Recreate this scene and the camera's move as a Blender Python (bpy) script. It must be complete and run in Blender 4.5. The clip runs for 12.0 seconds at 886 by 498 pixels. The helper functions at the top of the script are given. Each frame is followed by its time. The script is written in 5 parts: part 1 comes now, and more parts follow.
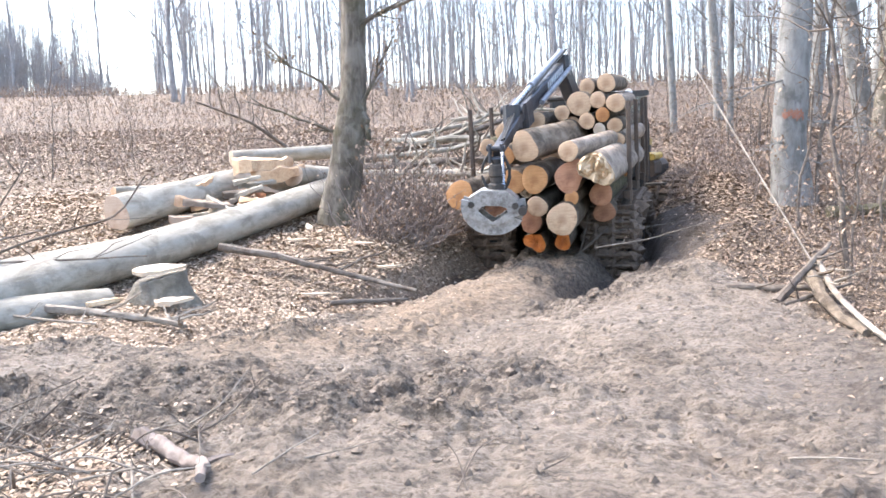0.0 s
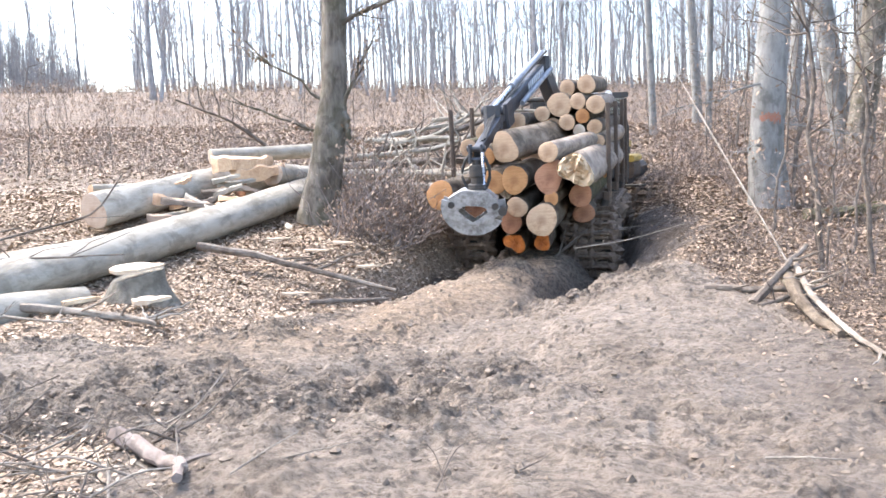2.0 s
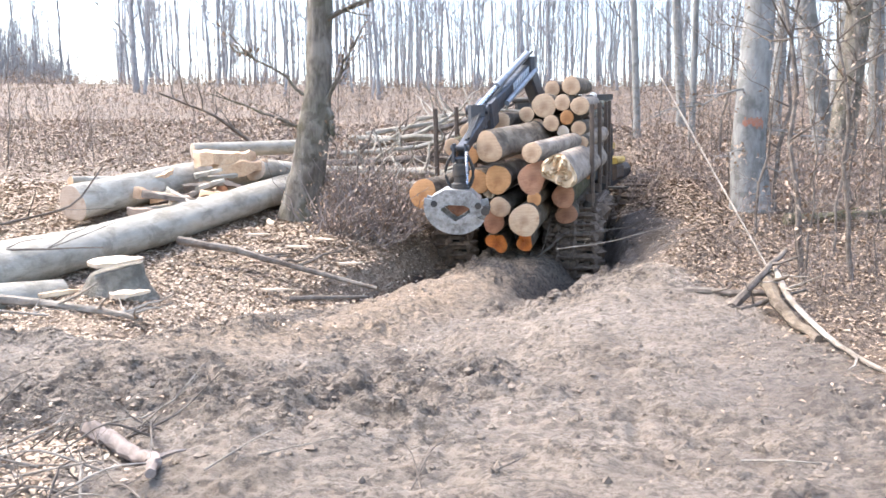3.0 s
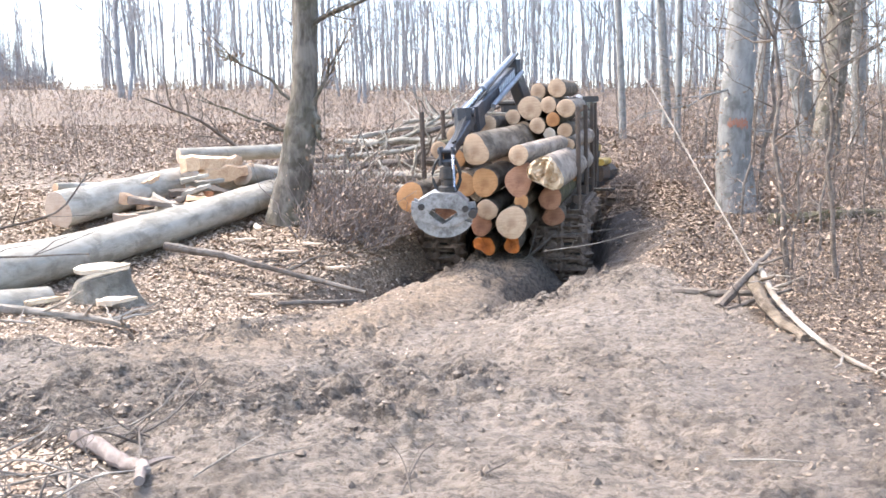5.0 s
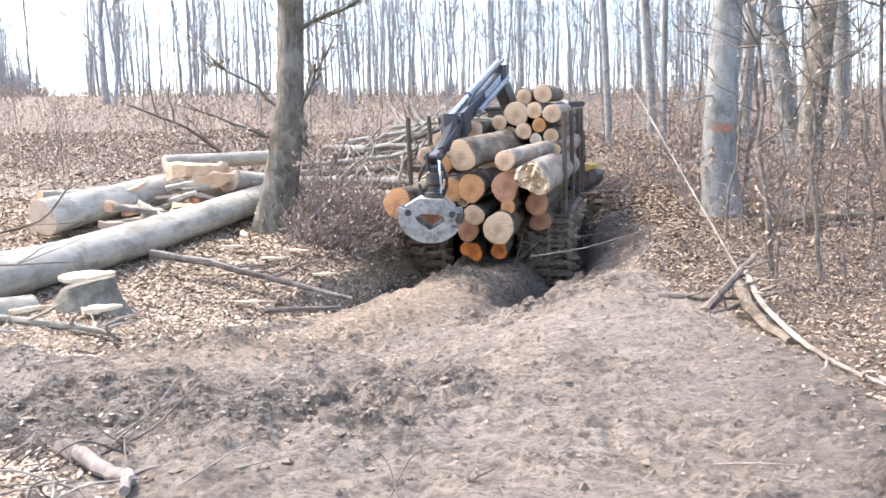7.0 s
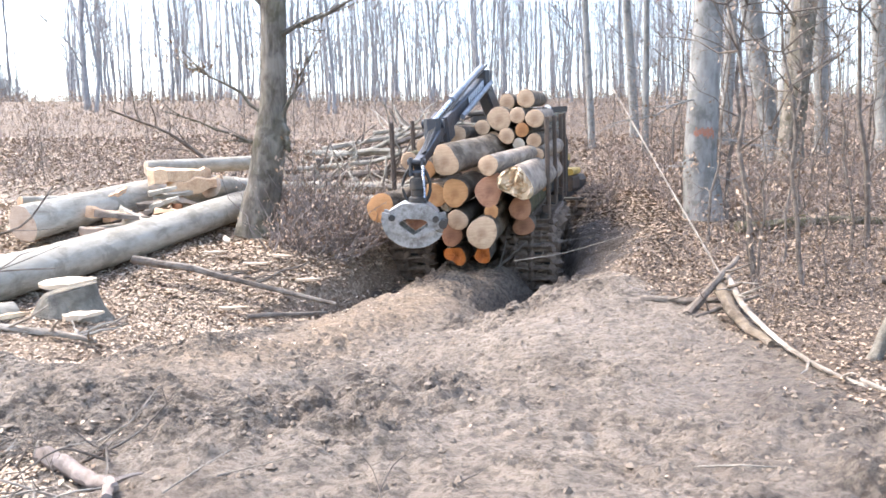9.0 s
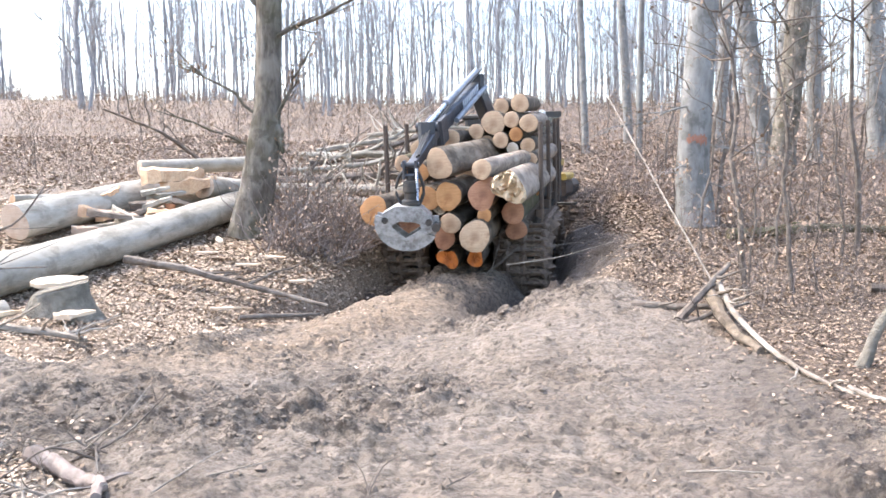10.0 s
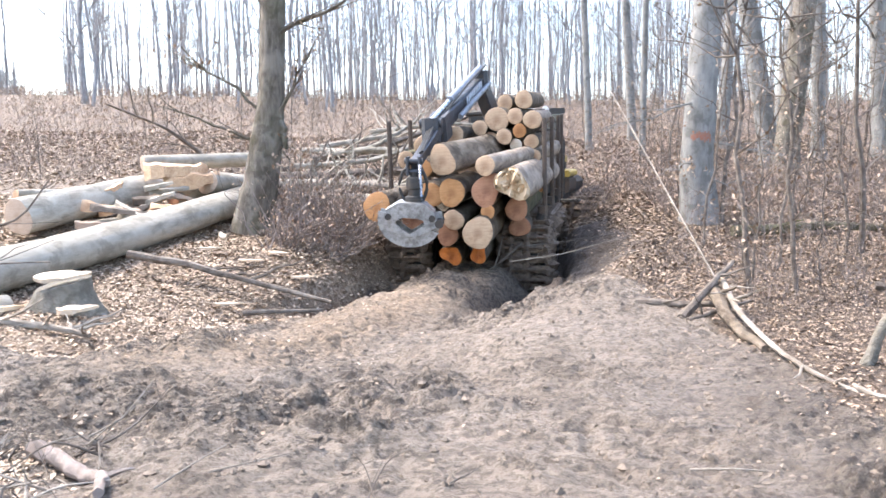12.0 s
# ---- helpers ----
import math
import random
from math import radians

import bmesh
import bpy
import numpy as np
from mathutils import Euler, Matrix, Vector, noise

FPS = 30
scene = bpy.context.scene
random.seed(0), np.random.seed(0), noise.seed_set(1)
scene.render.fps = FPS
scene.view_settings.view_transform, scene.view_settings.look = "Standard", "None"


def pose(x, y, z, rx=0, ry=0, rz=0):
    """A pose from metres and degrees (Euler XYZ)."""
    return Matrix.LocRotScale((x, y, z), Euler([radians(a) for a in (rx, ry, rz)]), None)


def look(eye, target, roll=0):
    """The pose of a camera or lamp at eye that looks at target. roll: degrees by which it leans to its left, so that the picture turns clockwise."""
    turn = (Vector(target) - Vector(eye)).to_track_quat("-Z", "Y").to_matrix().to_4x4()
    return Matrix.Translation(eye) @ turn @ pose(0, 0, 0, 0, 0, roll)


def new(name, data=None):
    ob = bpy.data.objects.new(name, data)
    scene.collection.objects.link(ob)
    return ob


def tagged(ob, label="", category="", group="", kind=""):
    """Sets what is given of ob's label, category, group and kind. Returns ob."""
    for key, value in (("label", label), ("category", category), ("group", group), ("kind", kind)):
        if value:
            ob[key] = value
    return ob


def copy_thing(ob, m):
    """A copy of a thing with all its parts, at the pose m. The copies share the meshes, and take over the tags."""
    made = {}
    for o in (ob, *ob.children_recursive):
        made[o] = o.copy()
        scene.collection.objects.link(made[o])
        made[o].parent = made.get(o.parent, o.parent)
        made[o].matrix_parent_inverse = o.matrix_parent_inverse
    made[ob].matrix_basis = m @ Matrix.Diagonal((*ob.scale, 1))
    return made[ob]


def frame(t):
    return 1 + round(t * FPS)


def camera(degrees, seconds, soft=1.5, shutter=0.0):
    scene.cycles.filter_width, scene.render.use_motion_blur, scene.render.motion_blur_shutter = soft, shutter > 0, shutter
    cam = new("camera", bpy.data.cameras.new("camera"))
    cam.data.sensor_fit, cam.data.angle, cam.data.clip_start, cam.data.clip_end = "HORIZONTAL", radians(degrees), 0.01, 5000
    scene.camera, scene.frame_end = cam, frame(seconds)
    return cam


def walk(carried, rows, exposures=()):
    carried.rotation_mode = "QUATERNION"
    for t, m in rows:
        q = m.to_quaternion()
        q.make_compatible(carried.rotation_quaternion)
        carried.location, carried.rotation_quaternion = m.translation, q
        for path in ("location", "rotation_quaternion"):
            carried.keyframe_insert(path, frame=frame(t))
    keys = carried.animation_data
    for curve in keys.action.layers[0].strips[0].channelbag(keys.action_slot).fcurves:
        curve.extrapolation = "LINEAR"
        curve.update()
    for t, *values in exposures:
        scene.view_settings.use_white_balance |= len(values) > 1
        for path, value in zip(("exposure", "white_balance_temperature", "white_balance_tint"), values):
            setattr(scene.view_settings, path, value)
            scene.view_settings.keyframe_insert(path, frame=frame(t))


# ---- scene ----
import functools

cam = camera(54.0, 12.0, soft=1.6)
PATH = [
    (0, (-0.024, 0.041, 1.622), (-0.02, 2.033, 1.446), -2.1),
    (0.5, (-0.02, 0.043, 1.627), (-0.004, 2.035, 1.453), -2.2),
    (1, (-0.019, 0.036, 1.623), (0.011, 2.028, 1.45), -2.2),
    (1.5, (-0.022, 0.043, 1.612), (0.017, 2.035, 1.441), -1.8),
    (2, (-0.023, 0.039, 1.62), (0.027, 2.03, 1.443), -1.7),
    (2.5, (-0.012, 0.04, 1.62), (0.056, 2.031, 1.439), -2.1),
    (3, (-0.009, 0.054, 1.614), (0.08, 2.044, 1.434), -0.6),
    (5, (-0.008, 0.046, 1.619), (0.109, 2.035, 1.445), -1.1),
    (5.5, (-0.007, 0.037, 1.62), (0.116, 2.026, 1.447), -0.8),
    (6, (-0.009, 0.035, 1.623), (0.117, 2.024, 1.451), -0.6),
    (6.5, (-0.003, 0.045, 1.624), (0.132, 2.033, 1.457), -1.1),
    (8.5, (0.004, 0.03, 1.629), (0.17, 2.017, 1.474), -1.4),
    (9, (0.002, 0.04, 1.623), (0.185, 2.026, 1.471), -1.5),
    (9.5, (0.006, 0.03, 1.622), (0.2, 2.015, 1.473), -1.3),
    (10, (0.007, 0.02, 1.625), (0.206, 2.005, 1.48), -0.8),
    (10.5, (0.002, 0.033, 1.622), (0.203, 2.017, 1.48), -0.8),
    (11, (0.001, 0.022, 1.622), (0.201, 2.007, 1.478), -1.0),
    (11.5, (0.004, 0.027, 1.623), (0.201, 2.012, 1.471), -0.9),
    (12, (0.0, 0.035, 1.623), (0.193, 2.02, 1.47), -0.6),
]
EXPOSURE = 2.61
walk(cam, [(t, look(eye, target, roll)) for t, eye, target, roll in PATH], [(0.0, EXPOSURE), (12.0, EXPOSURE)])

# ---- world and sun: a bright, thinly overcast sky ----
world = bpy.data.worlds.new("overcast_sky")
scene.world = world
world.use_nodes = True
sky = world.node_tree.nodes.new("ShaderNodeTexSky")
sky.sky_type = "NISHITA"
sky.sun_disc = False
sky.sun_elevation = radians(55)
sky.sun_rotation = radians(-60)
sky.air_density, sky.dust_density, sky.ozone_density = 1.0, 3.0, 0.8
background = world.node_tree.nodes["Background"]
background.inputs["Strength"].default_value = 0.15
world.node_tree.links.new(sky.outputs[0], background.inputs["Color"])

sun = new("sun", bpy.data.lights.new("sun", "SUN"))
sun.data.energy, sun.data.angle, sun.data.color = 1.1, radians(15), (1.0, 0.97, 0.93)
sun.matrix_world = look((-15, 21.8, 28), (2, 12, 0))

# ---- materials ----


class Nodes:
    """Short forms for building a material's nodes."""

    def __init__(self, name, rough=0.85, metal=0.0):
        self.mat = bpy.data.materials.new(name)
        self.mat.use_nodes = True
        self.tree = self.mat.node_tree
        self.bsdf = self.tree.nodes["Principled BSDF"]
        self.bsdf.inputs["Roughness"].default_value = rough
        self.bsdf.inputs["Metallic"].default_value = metal
        self.coords = self.tree.nodes.new("ShaderNodeTexCoord").outputs["Object"]

    def put(self, value, socket):
        if isinstance(value, bpy.types.NodeSocket):
            self.tree.links.new(value, socket)
        else:
            socket.default_value = value

    def place(self, scale=(1, 1, 1), of=None):
        n = self.tree.nodes.new("ShaderNodeMapping")
        self.put(of or self.coords, n.inputs["Vector"])
        n.inputs["Scale"].default_value = scale
        return n.outputs[0]

    def noise(self, scale, detail=4, rough=0.6, at=None, twist=0.0):
        n = self.tree.nodes.new("ShaderNodeTexNoise")
        self.put(at or self.coords, n.inputs["Vector"])
        for key, v in (("Scale", scale), ("Detail", detail), ("Roughness", rough), ("Distortion", twist)):
            n.inputs[key].default_value = v
        return n.outputs["Fac"]

    def cells(self, scale, at=None, kind="F1"):
        n = self.tree.nodes.new("ShaderNodeTexVoronoi")
        n.feature = kind
        self.put(at or self.coords, n.inputs["Vector"])
        n.inputs["Scale"].default_value = scale
        return n.outputs

    def ramp(self, fac, *stops):
        n = self.tree.nodes.new("ShaderNodeValToRGB")
        el = n.color_ramp.elements
        while len(el) < len(stops):
            el.new(0.5)
        for e, (at, c) in zip(el, stops):
            e.position, e.color = at, (*(c if isinstance(c, tuple) else (c, c, c)), 1)
        self.put(fac, n.inputs[0])
        return n.outputs[0]

    def mix(self, fac, a, b, how="MIX"):
        n = self.tree.nodes.new("ShaderNodeMix")
        n.data_type, n.blend_type = "RGBA", how
        for v, s in ((fac, n.inputs[0]), (a, n.inputs[6]), (b, n.inputs[7])):
            self.put((*v, 1) if isinstance(v, tuple) else v, s)
        return n.outputs[2]

    def math(self, how, a, b=0.0):
        n = self.tree.nodes.new("ShaderNodeMath")
        n.operation = how
        self.put(a, n.inputs[0]), self.put(b, n.inputs[1])
        return n.outputs[0]

    def random(self):
        return self.tree.nodes.new("ShaderNodeObjectInfo").outputs["Random"]

    def island(self):
        return self.tree.nodes.new("ShaderNodeNewGeometry").outputs["Random Per Island"]

    def attribute(self, name):
        n = self.tree.nodes.new("ShaderNodeAttribute")
        n.attribute_name = name
        return n.outputs["Fac"]

    def bump(self, height, strength, distance, under=None):
        n = self.tree.nodes.new("ShaderNodeBump")
        n.inputs["Strength"].default_value, n.inputs["Distance"].default_value = strength, distance
        self.put(height, n.inputs["Height"])
        if under:
            self.put(under, n.inputs["Normal"])
        return n.outputs[0]

    def done(self, color, normal=None, rough=None):
        self.put((*color, 1) if isinstance(color, tuple) else color, self.bsdf.inputs["Base Color"])
        if normal:
            self.put(normal, self.bsdf.inputs["Normal"])
        if rough is not None:
            self.put(rough, self.bsdf.inputs["Roughness"])
        return self.mat


def ground_material():
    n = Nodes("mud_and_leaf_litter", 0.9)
    mud, churned = n.attribute("mud"), n.attribute("churned")
    big, mid, fine = n.noise(0.55, 4), n.noise(2.6, 6, 0.65), n.noise(52, 6, 0.7)
    crumb, grit = n.noise(10, 9, 0.74, at=n.place((0.8, 1.25, 1))), n.noise(21, 8, 0.72, at=n.place((0.85, 1.15, 1)))
    soil = n.ramp(mid, (0.30, (0.172, 0.133, 0.101)), (0.48, (0.242, 0.192, 0.148)), (0.66, (0.300, 0.243, 0.192)))
    soil = n.mix(n.ramp(big, (0.42, 0.0), (0.62, 0.6)), soil, (0.278, 0.225, 0.178))
    soil = n.mix(n.ramp(n.noise(1.1, 5, 0.65), (0.54, 0.0), (0.66, 0.45)), soil, (0.215, 0.152, 0.100))
    soil = n.mix(n.math("MULTIPLY", n.attribute("subsoil"), n.ramp(mid, (0.3, 0.3), (0.6, 0.85))), soil, (0.300, 0.206, 0.128))
    # dark flecks at low crumb, grit and fine noise: crevice shadow in the soil colour
    relief_shade = n.math("ADD", n.math("MULTIPLY", churned, 0.5), 0.45)
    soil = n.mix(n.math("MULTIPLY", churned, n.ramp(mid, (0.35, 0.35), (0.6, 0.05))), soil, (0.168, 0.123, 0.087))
    soil = n.mix(n.math("MULTIPLY", relief_shade, n.ramp(crumb, (0.43, 1.0), (0.50, 0.0))), soil, (0.078, 0.056, 0.040))
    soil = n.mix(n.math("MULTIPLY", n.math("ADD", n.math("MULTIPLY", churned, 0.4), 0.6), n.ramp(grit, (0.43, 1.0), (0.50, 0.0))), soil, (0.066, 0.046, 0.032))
    # pale tops of the grit: highlights painted into the colour
    soil = n.mix(n.math("MULTIPLY", relief_shade, n.ramp(grit, (0.55, 0.0), (0.66, 0.35))), soil, (0.28, 0.23, 0.185))
    soil = n.mix(n.math("MULTIPLY", relief_shade, n.ramp(fine, (0.39, 0.9), (0.45, 0.0))), soil, (0.105, 0.078, 0.057))
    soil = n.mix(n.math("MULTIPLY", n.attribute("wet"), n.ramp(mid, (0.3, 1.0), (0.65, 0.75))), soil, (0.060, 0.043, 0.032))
    cell = n.cells(26, at=n.place((1, 1.3, 1)))
    litter = n.ramp(n.math("MULTIPLY", cell["Color"], 1.0), (0.15, (0.155, 0.107, 0.072)), (0.5, (0.27, 0.195, 0.134)), (0.9, (0.39, 0.30, 0.22)))
    litter = n.mix(n.ramp(mid, (0.35, 0.7), (0.6, 0.0)), litter, (0.13, 0.093, 0.065))
    # browner litter on the right and far slope, tree shade multiplied into its colour
    litter = n.mix(n.attribute("shaded_leaves"), litter, n.mix(1.0, litter, (0.48, 0.44, 0.40), "MULTIPLY"))
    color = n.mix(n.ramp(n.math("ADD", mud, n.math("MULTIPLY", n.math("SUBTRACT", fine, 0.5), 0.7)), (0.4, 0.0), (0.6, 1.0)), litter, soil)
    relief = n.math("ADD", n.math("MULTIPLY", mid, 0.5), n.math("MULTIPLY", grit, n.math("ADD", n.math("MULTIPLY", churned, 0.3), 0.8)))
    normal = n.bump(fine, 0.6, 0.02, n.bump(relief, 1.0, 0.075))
    wet = n.ramp(big, (0.4, 0.92), (0.65, 0.72))
    return n.done(color, normal, wet)


def clod_material(name, dark, light):
    n = Nodes(name, 0.85)
    f = n.noise(9, 7, 0.7)
    return n.done(n.ramp(f, (0.3, dark), (0.7, light)), n.bump(n.noise(30, 6, 0.7), 0.8, 0.03))


def bark_material(name, dark, mid, light, moss=0.0, along=0.35, crack=0.5):
    """Bark whose grain runs along the object's own y axis (logs) or z axis (trees) by the stretch given."""
    n = Nodes(name, 0.92)
    n.bsdf.inputs["Specular IOR Level"].default_value = 0.2
    stretch = (1, along, 1) if along < 1 else (1, 1, 1 / along)
    at = n.place(stretch)
    f, fine = n.noise(7, 6, 0.65, at=at, twist=0.4), n.noise(38, 5, 0.7, at=at)
    c = n.ramp(f, (0.3, dark), (0.5, mid), (0.72, light))
    c = n.mix(n.ramp(n.noise(2.1, 3), (0.5, 0.0), (0.68, 0.55)), c, light)
    c = n.mix(n.ramp(n.noise(3.3, 4), (0.54, 0.0), (0.62, 0.6)), c, dark)
    c = n.mix(n.math("MULTIPLY", n.random(), 0.35), c, dark)
    if moss:
        c = n.mix(n.ramp(n.noise(1.6, 5, 0.7), (0.55 - moss * 0.2, 0.0), (0.70, moss)), c, (0.115, 0.11, 0.05))
    return n.done(c, n.bump(n.math("ADD", f, fine), crack, 0.03))


def cut_material(name, pale, deep, heart, shift=0.0):
    """A sawn end: rings round the object's y axis, radial cracks, a darker heart, saw marks."""
    n = Nodes(name, 0.75)
    at = n.place((1, 0.02, 1))
    rings = n.tree.nodes.new("ShaderNodeTexWave")
    rings.wave_type, rings.rings_direction = "RINGS", "Y"
    n.put(at, rings.inputs["Vector"])
    for key, v in (("Scale", 14), ("Distortion", 2.2), ("Detail", 3), ("Detail Scale", 1.5)):
        rings.inputs[key].default_value = v
    c = n.mix(n.math("MULTIPLY", rings.outputs["Fac"], 0.6), pale, deep)
    c = n.mix(n.ramp(n.noise(5, 5, 0.7), (0.45, 0.0), (0.7, 0.75)), c, deep)
    c = n.mix(n.math("MULTIPLY", n.random(), 0.5), c, deep)
    c = n.mix(n.ramp(n.noise(8, 6, 0.7), (0.54, 0.0), (0.68, 0.7)), c, heart)
    gradient = n.tree.nodes.new("ShaderNodeTexGradient")
    gradient.gradient_type = "SPHERICAL"
    n.put(n.place((7, 0.2, 7)), gradient.inputs["Vector"])
    c = n.mix(n.ramp(gradient.outputs["Fac"], (0.35, 0.0), (0.75, 0.55)), c, heart)
    saw = n.noise(60, 3, 0.6, at=n.place((0.12, 1, 1)))
    c = n.mix(n.ramp(saw, (0.35, 0.35), (0.55, 0.0)), c, heart)
    return n.done(c, n.bump(saw, 0.35, 0.008))


def plain_material(name, color, rough, metal=0.0, dirt=(0.12, 0.09, 0.07), amount=0.6, scale=6):
    n = Nodes(name, rough, metal)
    c = n.mix(n.ramp(n.noise(scale, 6, 0.7), (0.45, 0.0), (0.68, amount)), color, dirt)
    c = n.mix(n.ramp(n.noise(scale * 7, 4, 0.7), (0.55, 0.0), (0.7, amount * 0.6)), c, dirt)
    return n.done(c, n.bump(n.noise(scale * 9, 4), 0.25, 0.01), n.ramp(n.noise(scale, 6, 0.7), (0.4, rough), (0.7, min(1, rough + 0.3))))


def leaf_material(name, a, b, c):
    n = Nodes(name, 0.7)
    return n.done(n.ramp(n.island(), (0.0, a), (0.5, b), (1.0, c)))


GROUND = ground_material()
BEECH = bark_material("smooth_grey_beech_bark", (0.185, 0.162, 0.128), (0.34, 0.308, 0.256), (0.46, 0.422, 0.358), 0.0)
BEECH_TREE = bark_material("standing_beech_bark", (0.115, 0.110, 0.10), (0.225, 0.216, 0.20), (0.33, 0.32, 0.30), 0.08, along=3.0)
ROUGH_TREE = bark_material("rough_dark_bark", (0.050, 0.041, 0.032), (0.145, 0.123, 0.099), (0.28, 0.247, 0.205), 0.45, along=3.5, crack=0.9)
# distance haze put into the bark colour: paler and bluer than BEECH_TREE
HAZY_BARK = bark_material("hazy_forest_bark", (0.175, 0.168, 0.166), (0.275, 0.268, 0.268), (0.375, 0.366, 0.368), 0.0, along=3.0)
STUMP_BARK = bark_material("stump_bark", (0.09, 0.078, 0.062), (0.19, 0.169, 0.138), (0.31, 0.28, 0.235), 0.2, crack=0.9)
LOAD_BARK = bark_material("weathered_log_bark", (0.05, 0.037, 0.027), (0.155, 0.12, 0.088), (0.28, 0.23, 0.18), 0.15, crack=0.9)
PALE_BARK = bark_material("pale_stripped_bark", (0.12, 0.093, 0.072), (0.30, 0.24, 0.19), (0.44, 0.37, 0.305), 0.0, crack=0.6)
MOSSY_BARK = bark_material("mossy_log_bark", (0.04, 0.035, 0.025), (0.12, 0.10, 0.07), (0.22, 0.19, 0.13), 0.8, crack=0.9)
TWIG = bark_material("twig_bark", (0.075, 0.058, 0.046), (0.15, 0.122, 0.10), (0.25, 0.212, 0.178))
BRUSH = bark_material("dry_brush_bark", (0.135, 0.105, 0.09), (0.235, 0.19, 0.165), (0.33, 0.28, 0.25))
PALE_TWIG = bark_material("bleached_twig", (0.14, 0.115, 0.092), (0.27, 0.23, 0.19), (0.40, 0.355, 0.30))
CUT_PALE = cut_material("pale_sawn_wood", (0.62, 0.445, 0.29), (0.49, 0.31, 0.18), (0.30, 0.165, 0.09))
CUT_BEIGE = cut_material("beige_sawn_beech", (0.47, 0.375, 0.295), (0.37, 0.27, 0.195), (0.27, 0.18, 0.125))
CUT_ORANGE = cut_material("orange_sawn_wood", (0.62, 0.335, 0.15), (0.50, 0.225, 0.08), (0.32, 0.13, 0.045))
CUT_RED = cut_material("red_brown_sawn_wood", (0.48, 0.255, 0.15), (0.37, 0.165, 0.088), (0.20, 0.085, 0.047))
CUT_VIVID = cut_material("vivid_orange_split_wood", (0.60, 0.19, 0.03), (0.44, 0.11, 0.015), (0.26, 0.07, 0.015))
SPLIT = cut_material("fresh_splintered_wood", (0.66, 0.52, 0.36), (0.54, 0.39, 0.24), (0.42, 0.27, 0.15))
WHITE_SPLIT = cut_material("white_splintered_wood", (0.70, 0.61, 0.50), (0.60, 0.49, 0.36), (0.50, 0.37, 0.25))
CRANE = plain_material("dark_blue_crane_paint", (0.030, 0.035, 0.046), 0.36, 0.0, (0.10, 0.085, 0.07), 0.5, 5)
STEEL = plain_material("worn_bare_steel", (0.36, 0.36, 0.36), 0.40, 0.75, (0.12, 0.105, 0.09), 0.85, 7)
CHROME = plain_material("hydraulic_rod_steel", (0.62, 0.63, 0.65), 0.18, 1.0, (0.25, 0.22, 0.2), 0.25, 6)
RUBBER = plain_material("black_rubber_hose", (0.015, 0.015, 0.015), 0.55, 0.0, (0.08, 0.065, 0.05), 0.4, 9)
STAKE = plain_material("rusty_brown_stake_steel", (0.085, 0.062, 0.048), 0.6, 0.3, (0.17, 0.12, 0.085), 0.8, 9)
DARK = plain_material("dark_machine_steel", (0.03, 0.028, 0.026), 0.6, 0.2, (0.09, 0.07, 0.055), 0.8, 6)
YELLOW = plain_material("yellow_machine_paint", (0.48, 0.32, 0.07), 0.5, 0.0, (0.16, 0.12, 0.08), 0.85, 9)
LETTER = plain_material("pale_marking_paint", (0.55, 0.58, 0.62), 0.5, 0.0, (0.1, 0.1, 0.1), 0.5, 12)
GLASS = plain_material("dark_cab_glass", (0.02, 0.025, 0.03), 0.08, 0.0, (0.1, 0.09, 0.08), 0.25, 3)
LAMP = plain_material("work_lamp_lens", (0.8, 0.8, 0.78), 0.1, 0.3, (0.4, 0.4, 0.4), 0.2, 20)
ORANGE_MARK = plain_material("orange_forestry_paint", (0.29, 0.115, 0.068), 0.8, 0.0, (0.22, 0.19, 0.165), 0.95, 26)
TRACK_MUD = clod_material("caked_dark_mud", (0.050, 0.035, 0.025), (0.185, 0.130, 0.093))
WET_MUD = clod_material("fresh_mud_clods", (0.10, 0.074, 0.054), (0.26, 0.205, 0.157))
LITTER = leaf_material("dry_beech_leaves", (0.19, 0.127, 0.082), (0.345, 0.25, 0.173), (0.54, 0.425, 0.315))
# browner than LITTER, and darkened in colour for the shade under the trees
SHADED_LITTER = leaf_material("shaded_brown_leaves", (0.095, 0.060, 0.038), (0.205, 0.141, 0.094), (0.42, 0.31, 0.217))
HANGING = leaf_material("withered_hanging_leaves", (0.17, 0.107, 0.068), (0.26, 0.178, 0.12), (0.345, 0.253, 0.178))
THICKET = leaf_material("rusty_thicket_leaves", (0.21, 0.128, 0.078), (0.32, 0.212, 0.138), (0.42, 0.305, 0.215))
GREY_PAINT = plain_material("grey_cylinder_paint", (0.22, 0.24, 0.27), 0.35, 0.2, (0.10, 0.085, 0.07), 0.45, 6)


def soft_step(u, width):
    """A ramp that starts smoothly at u = 0."""
    return width * np.logaddexp(0.0, u / width)


def smooth(a, b, u):
    s = np.clip((u - a) / (b - a), 0.0, 1.0)
    return s * s * (3 - 2 * s)


def road_middle(y):
    """x of the middle of the rutted track: it comes in obliquely, then runs up the slope."""
    near = 1.62 + 0.56 * (y - 13.0)
    far = 1.62 + 0.25 * (y - 13.0) + 0.006 * np.maximum(y - 16.0, 0) ** 2
    k = smooth(11.0, 14.5, y)
    return near * (1 - k) + far * k


def road_side(x, y):
    """Distance from the middle of the track, to the right of it."""
    slope = 0.56 + (0.25 - 0.56) * smooth(11.0, 14.5, y)
    return (x - road_middle(y)) / np.sqrt(1 + slope ** 2)


